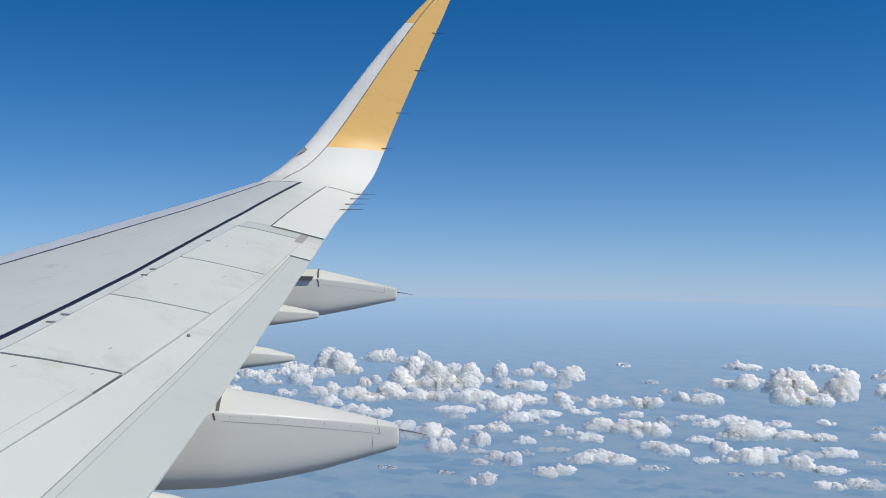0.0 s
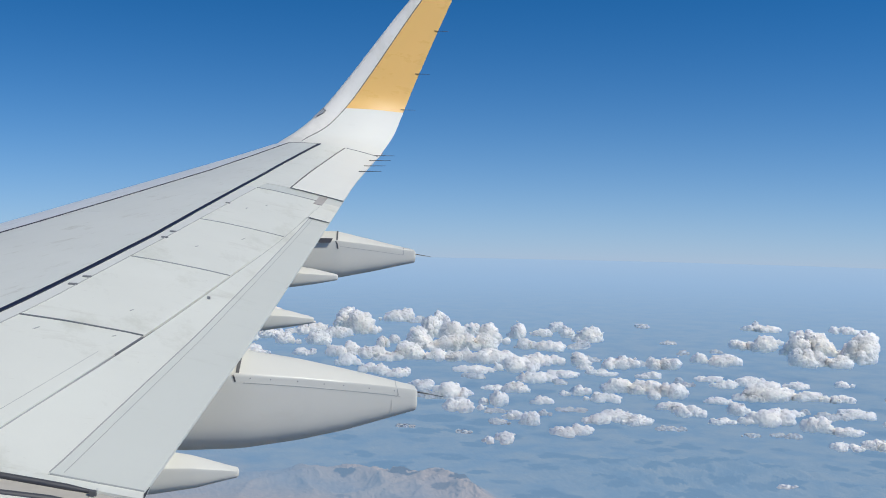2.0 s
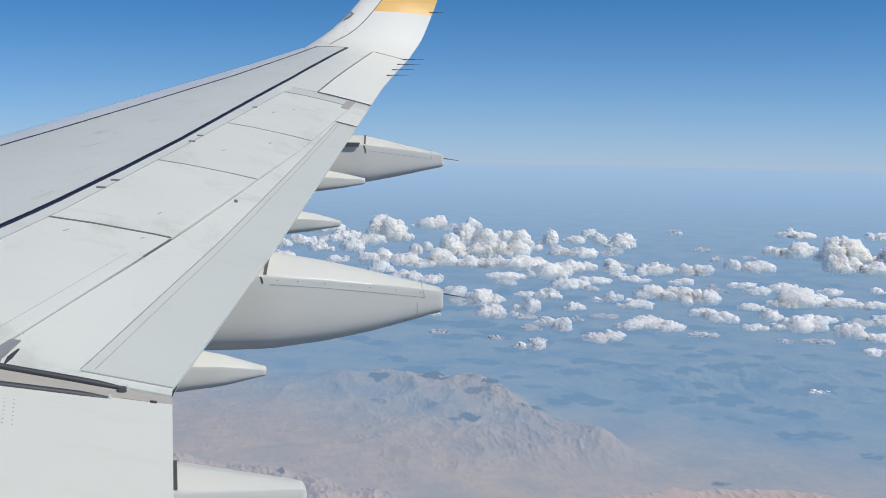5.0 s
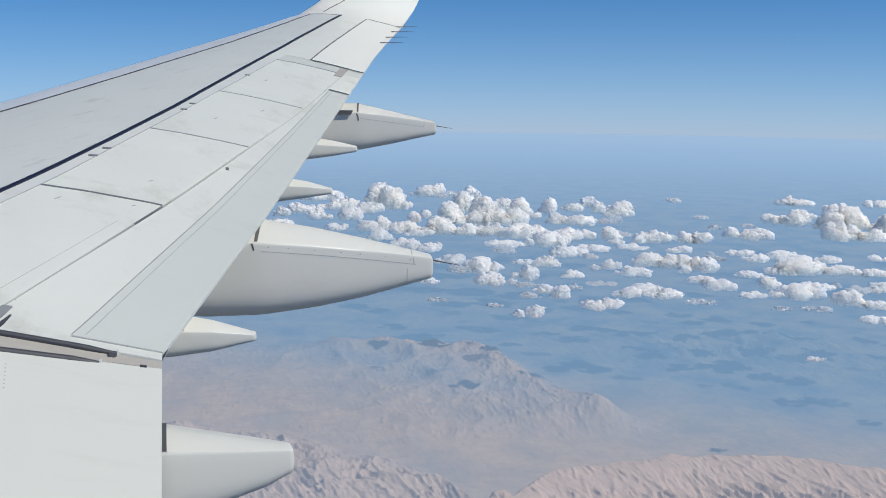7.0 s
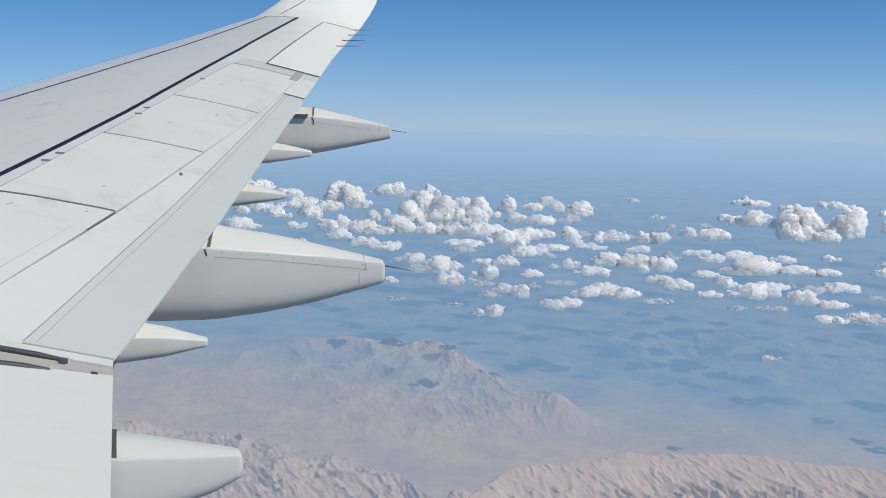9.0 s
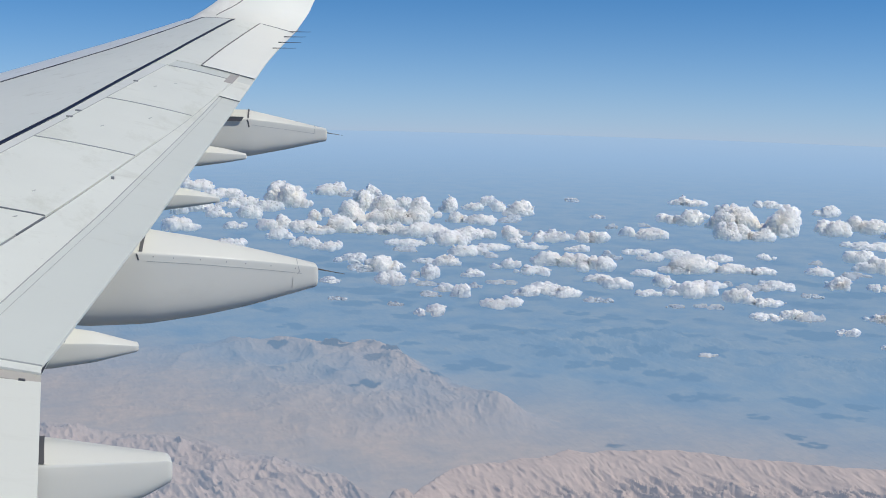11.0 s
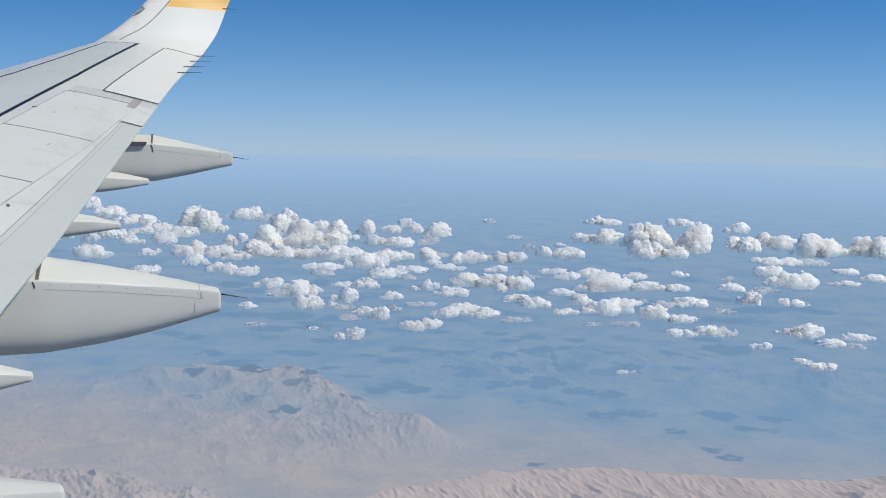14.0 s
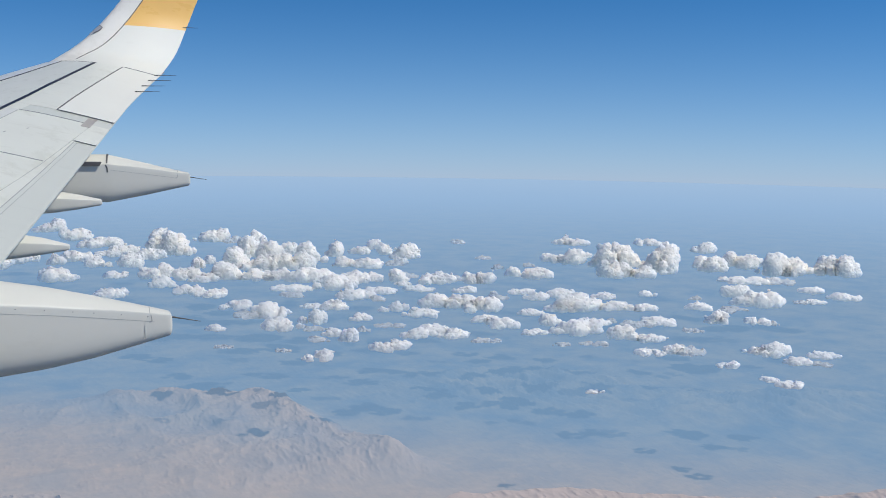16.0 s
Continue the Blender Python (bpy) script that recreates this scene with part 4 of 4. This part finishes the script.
cumulus(819, 1195, 49.8, 44.9, 29.3)
cumulus(448, 1187, 53.2, 47.9, 13.3)
cumulus(168, 1178, 36.9, 33.2, 11.1)
cumulus(490, 1174, 24.7, 22.2, 16.2)
cumulus(638, 1171, 22.5, 20.2, 12.1)
cumulus(247, 1168, 35.3, 31.7, 10.2)
cumulus(914, 1166, 20.2, 48.5, 15.2)
cumulus(556, 1163, 28.3, 25.4, 7.4, True)
cumulus(356, 1157, 48.0, 35.4, 6.8)
cumulus(960, 1156, 30.6, 27.5, 20.2)
cumulus(841, 1153, 48.2, 94.1, 36.2)
cumulus(405, 1153, 51.3, 46.2, 16.9)
cumulus(528, 1150, 43.6, 39.3, 13.4)
cumulus(484, 1148, 21.0, 18.9, 6.1)
cumulus(659, 1148, 39.0, 35.1, 13.1)
cumulus(264, 1142, 35.8, 32.2, 9.1)
cumulus(968, 1135, 40.1, 36.1, 19.6)
cumulus(579, 1134, 31.1, 28.0, 15.3)
cumulus(564, 1134, 22.6, 20.4, 13.8)
cumulus(902, 1126, 38.8, 34.9, 20.3)
cumulus(768, 1123, 29.8, 26.8, 18.4)
cumulus(744, 1121, 34.2, 30.8, 21.7)
cumulus(784, 1115, 40.1, 36.1, 15.0)
cumulus(343, 1115, 26.2, 23.6, 5.7, True)
cumulus(487, 1109, 37.6, 30.2, 5.8)
cumulus(441, 1108, 38.2, 32.7, 6.3)
cumulus(403, 1083, 46.3, 41.7, 10.1)
cumulus(528, 1080, 28.2, 25.4, 7.7)
cumulus(953, 1071, 47.2, 42.5, 29.9)
cumulus(976, 1066, 54.8, 49.3, 22.0)
cumulus(269, 1062, 33.0, 29.7, 9.4)
cumulus(419, 1060, 16.9, 15.3, 5.7, True)
cumulus(1023, 1056, 46.9, 42.2, 25.8)
cumulus(584, 1051, 31.3, 28.1, 6.0)
cumulus(340, 1043, 21.9, 19.7, 4.5)
cumulus(1030, 1034, 46.5, 41.9, 27.1)
cumulus(873, 1031, 63.5, 45.8, 7.9)
cumulus(536, 1028, 13.1, 11.8, 9.4, True)
cumulus(360, 1027, 30.0, 27.0, 11.4)
cumulus(613, 1024, 38.8, 34.9, 8.4)
cumulus(544, 1019, 13.6, 12.3, 5.7, True)
cumulus(908, 1017, 46.9, 42.2, 7.2, True)
cumulus(578, 1009, 29.1, 26.2, 8.2)
cumulus(267, 1009, 26.2, 23.6, 7.5, True)
cumulus(459, 1008, 33.3, 30.0, 13.5)
cumulus(290, 1008, 40.6, 36.5, 14.2)
cumulus(415, 996, 22.7, 20.4, 10.8)
cumulus(399, 995, 11.6, 10.4, 5.9)
cumulus(650, 991, 28.4, 25.6, 6.2)
cumulus(479, 989, 35.8, 32.3, 14.6)
cumulus(705, 987, 21.1, 19.0, 6.4)
cumulus(494, 966, 39.2, 35.3, 14.8)
cumulus(425, 964, 37.0, 32.3, 7.1)
cumulus(363, 962, 23.2, 20.9, 7.3)
cumulus(315, 960, 27.9, 25.1, 13.9)
cumulus(225, 958, 19.7, 17.7, 5.7)
cumulus(739, 950, 14.8, 13.3, 4.7, True)
cumulus(792, 948, 34.0, 30.6, 14.8)
cumulus(282, 944, 39.7, 35.7, 11.2)
cumulus(894, 943, 30.5, 27.4, 7.9)
cumulus(589, 942, 50.1, 45.1, 17.1)
cumulus(566, 940, 33.0, 29.7, 9.4)
cumulus(529, 933, 28.0, 25.2, 5.5)
cumulus(308, 929, 22.2, 16.6, 3.9, True)
cumulus(620, 927, 29.6, 26.6, 9.2)
cumulus(376, 921, 30.2, 15.9, 3.7, True)
cumulus(636, 916, 19.4, 17.5, 6.2)
cumulus(468, 911, 27.3, 24.5, 7.6)
cumulus(649, 911, 25.2, 22.7, 7.1)
cumulus(346, 909, 13.0, 11.7, 4.8, True)
cumulus(779, 898, 56.4, 50.8, 17.1)
cumulus(802, 898, 25.2, 22.7, 10.6)
cumulus(312, 898, 19.1, 17.2, 6.9)
cumulus(704, 898, 28.5, 25.7, 8.0)
cumulus(897, 896, 38.0, 34.2, 7.1)
cumulus(832, 889, 21.2, 19.1, 3.9, True)
cumulus(473, 884, 34.3, 30.9, 10.1)
cumulus(214, 884, 16.9, 11.4, 2.8, True)
cumulus(740, 882, 23.0, 17.9, 3.6, True)
cumulus(845, 882, 21.2, 19.1, 5.2)
cumulus(295, 882, 19.6, 17.2, 4.2, True)
cumulus(399, 876, 33.0, 29.7, 9.0)
cumulus(520, 876, 25.6, 23.0, 10.9)
cumulus(318, 872, 18.7, 16.8, 12.4)
cumulus(716, 871, 20.8, 18.7, 6.7, True)
cumulus(377, 868, 26.2, 23.6, 9.4)
cumulus(561, 866, 30.1, 26.1, 5.8)
cumulus(578, 865, 10.2, 9.2, 5.3, True)
cumulus(409, 855, 28.7, 25.8, 9.0)
cumulus(255, 852, 14.3, 10.9, 2.8, True)
cumulus(616, 844, 34.1, 30.7, 8.3)
cumulus(590, 843, 31.1, 23.4, 5.2, True)
cumulus(484, 843, 25.4, 22.1, 5.2)
cumulus(521, 836, 48.5, 43.6, 12.6)
cumulus(345, 828, 24.9, 22.4, 8.2)
cumulus(427, 828, 26.9, 16.2, 4.0, True)
cumulus(670, 827, 24.0, 21.6, 12.5)
cumulus(329, 825, 21.1, 19.0, 7.9)
cumulus(272, 814, 26.5, 23.9, 8.5)
cumulus(706, 811, 26.9, 24.3, 6.2)
cumulus(716, 801, 11.6, 10.5, 4.8, True)
cumulus(623, 801, 20.3, 15.3, 3.4, True)
cumulus(545, 798, 28.2, 25.4, 13.4)
cumulus(479, 791, 16.2, 13.9, 3.4, True)
cumulus(501, 788, 12.5, 11.3, 3.5, True)
cumulus(563, 780, 29.1, 26.2, 6.7)
cumulus(509, 778, 14.9, 13.4, 5.0, True)
cumulus(548, 732, 24.0, 21.6, 8.7)
cumulus(527, 732, 27.4, 21.2, 5.4)
cumulus(560, 724, 27.7, 24.9, 7.6, True)
cumulus(612, 705, 22.1, 19.9, 7.1)
cumulus(621, 695, 31.5, 28.4, 11.9)
cumulus(558, 673, 18.5, 16.7, 6.4)
cumulus(654, 671, 27.5, 20.6, 5.0)
cumulus(616, 660, 23.7, 21.3, 6.3)
cumulus(632, 649, 16.4, 13.3, 3.3, True)
cumulus(417, 642, 14.4, 8.9, 2.6)
cumulus(556, 624, 15.6, 14.0, 3.8)
cumulus(558, 605, 20.9, 17.0, 4.7)
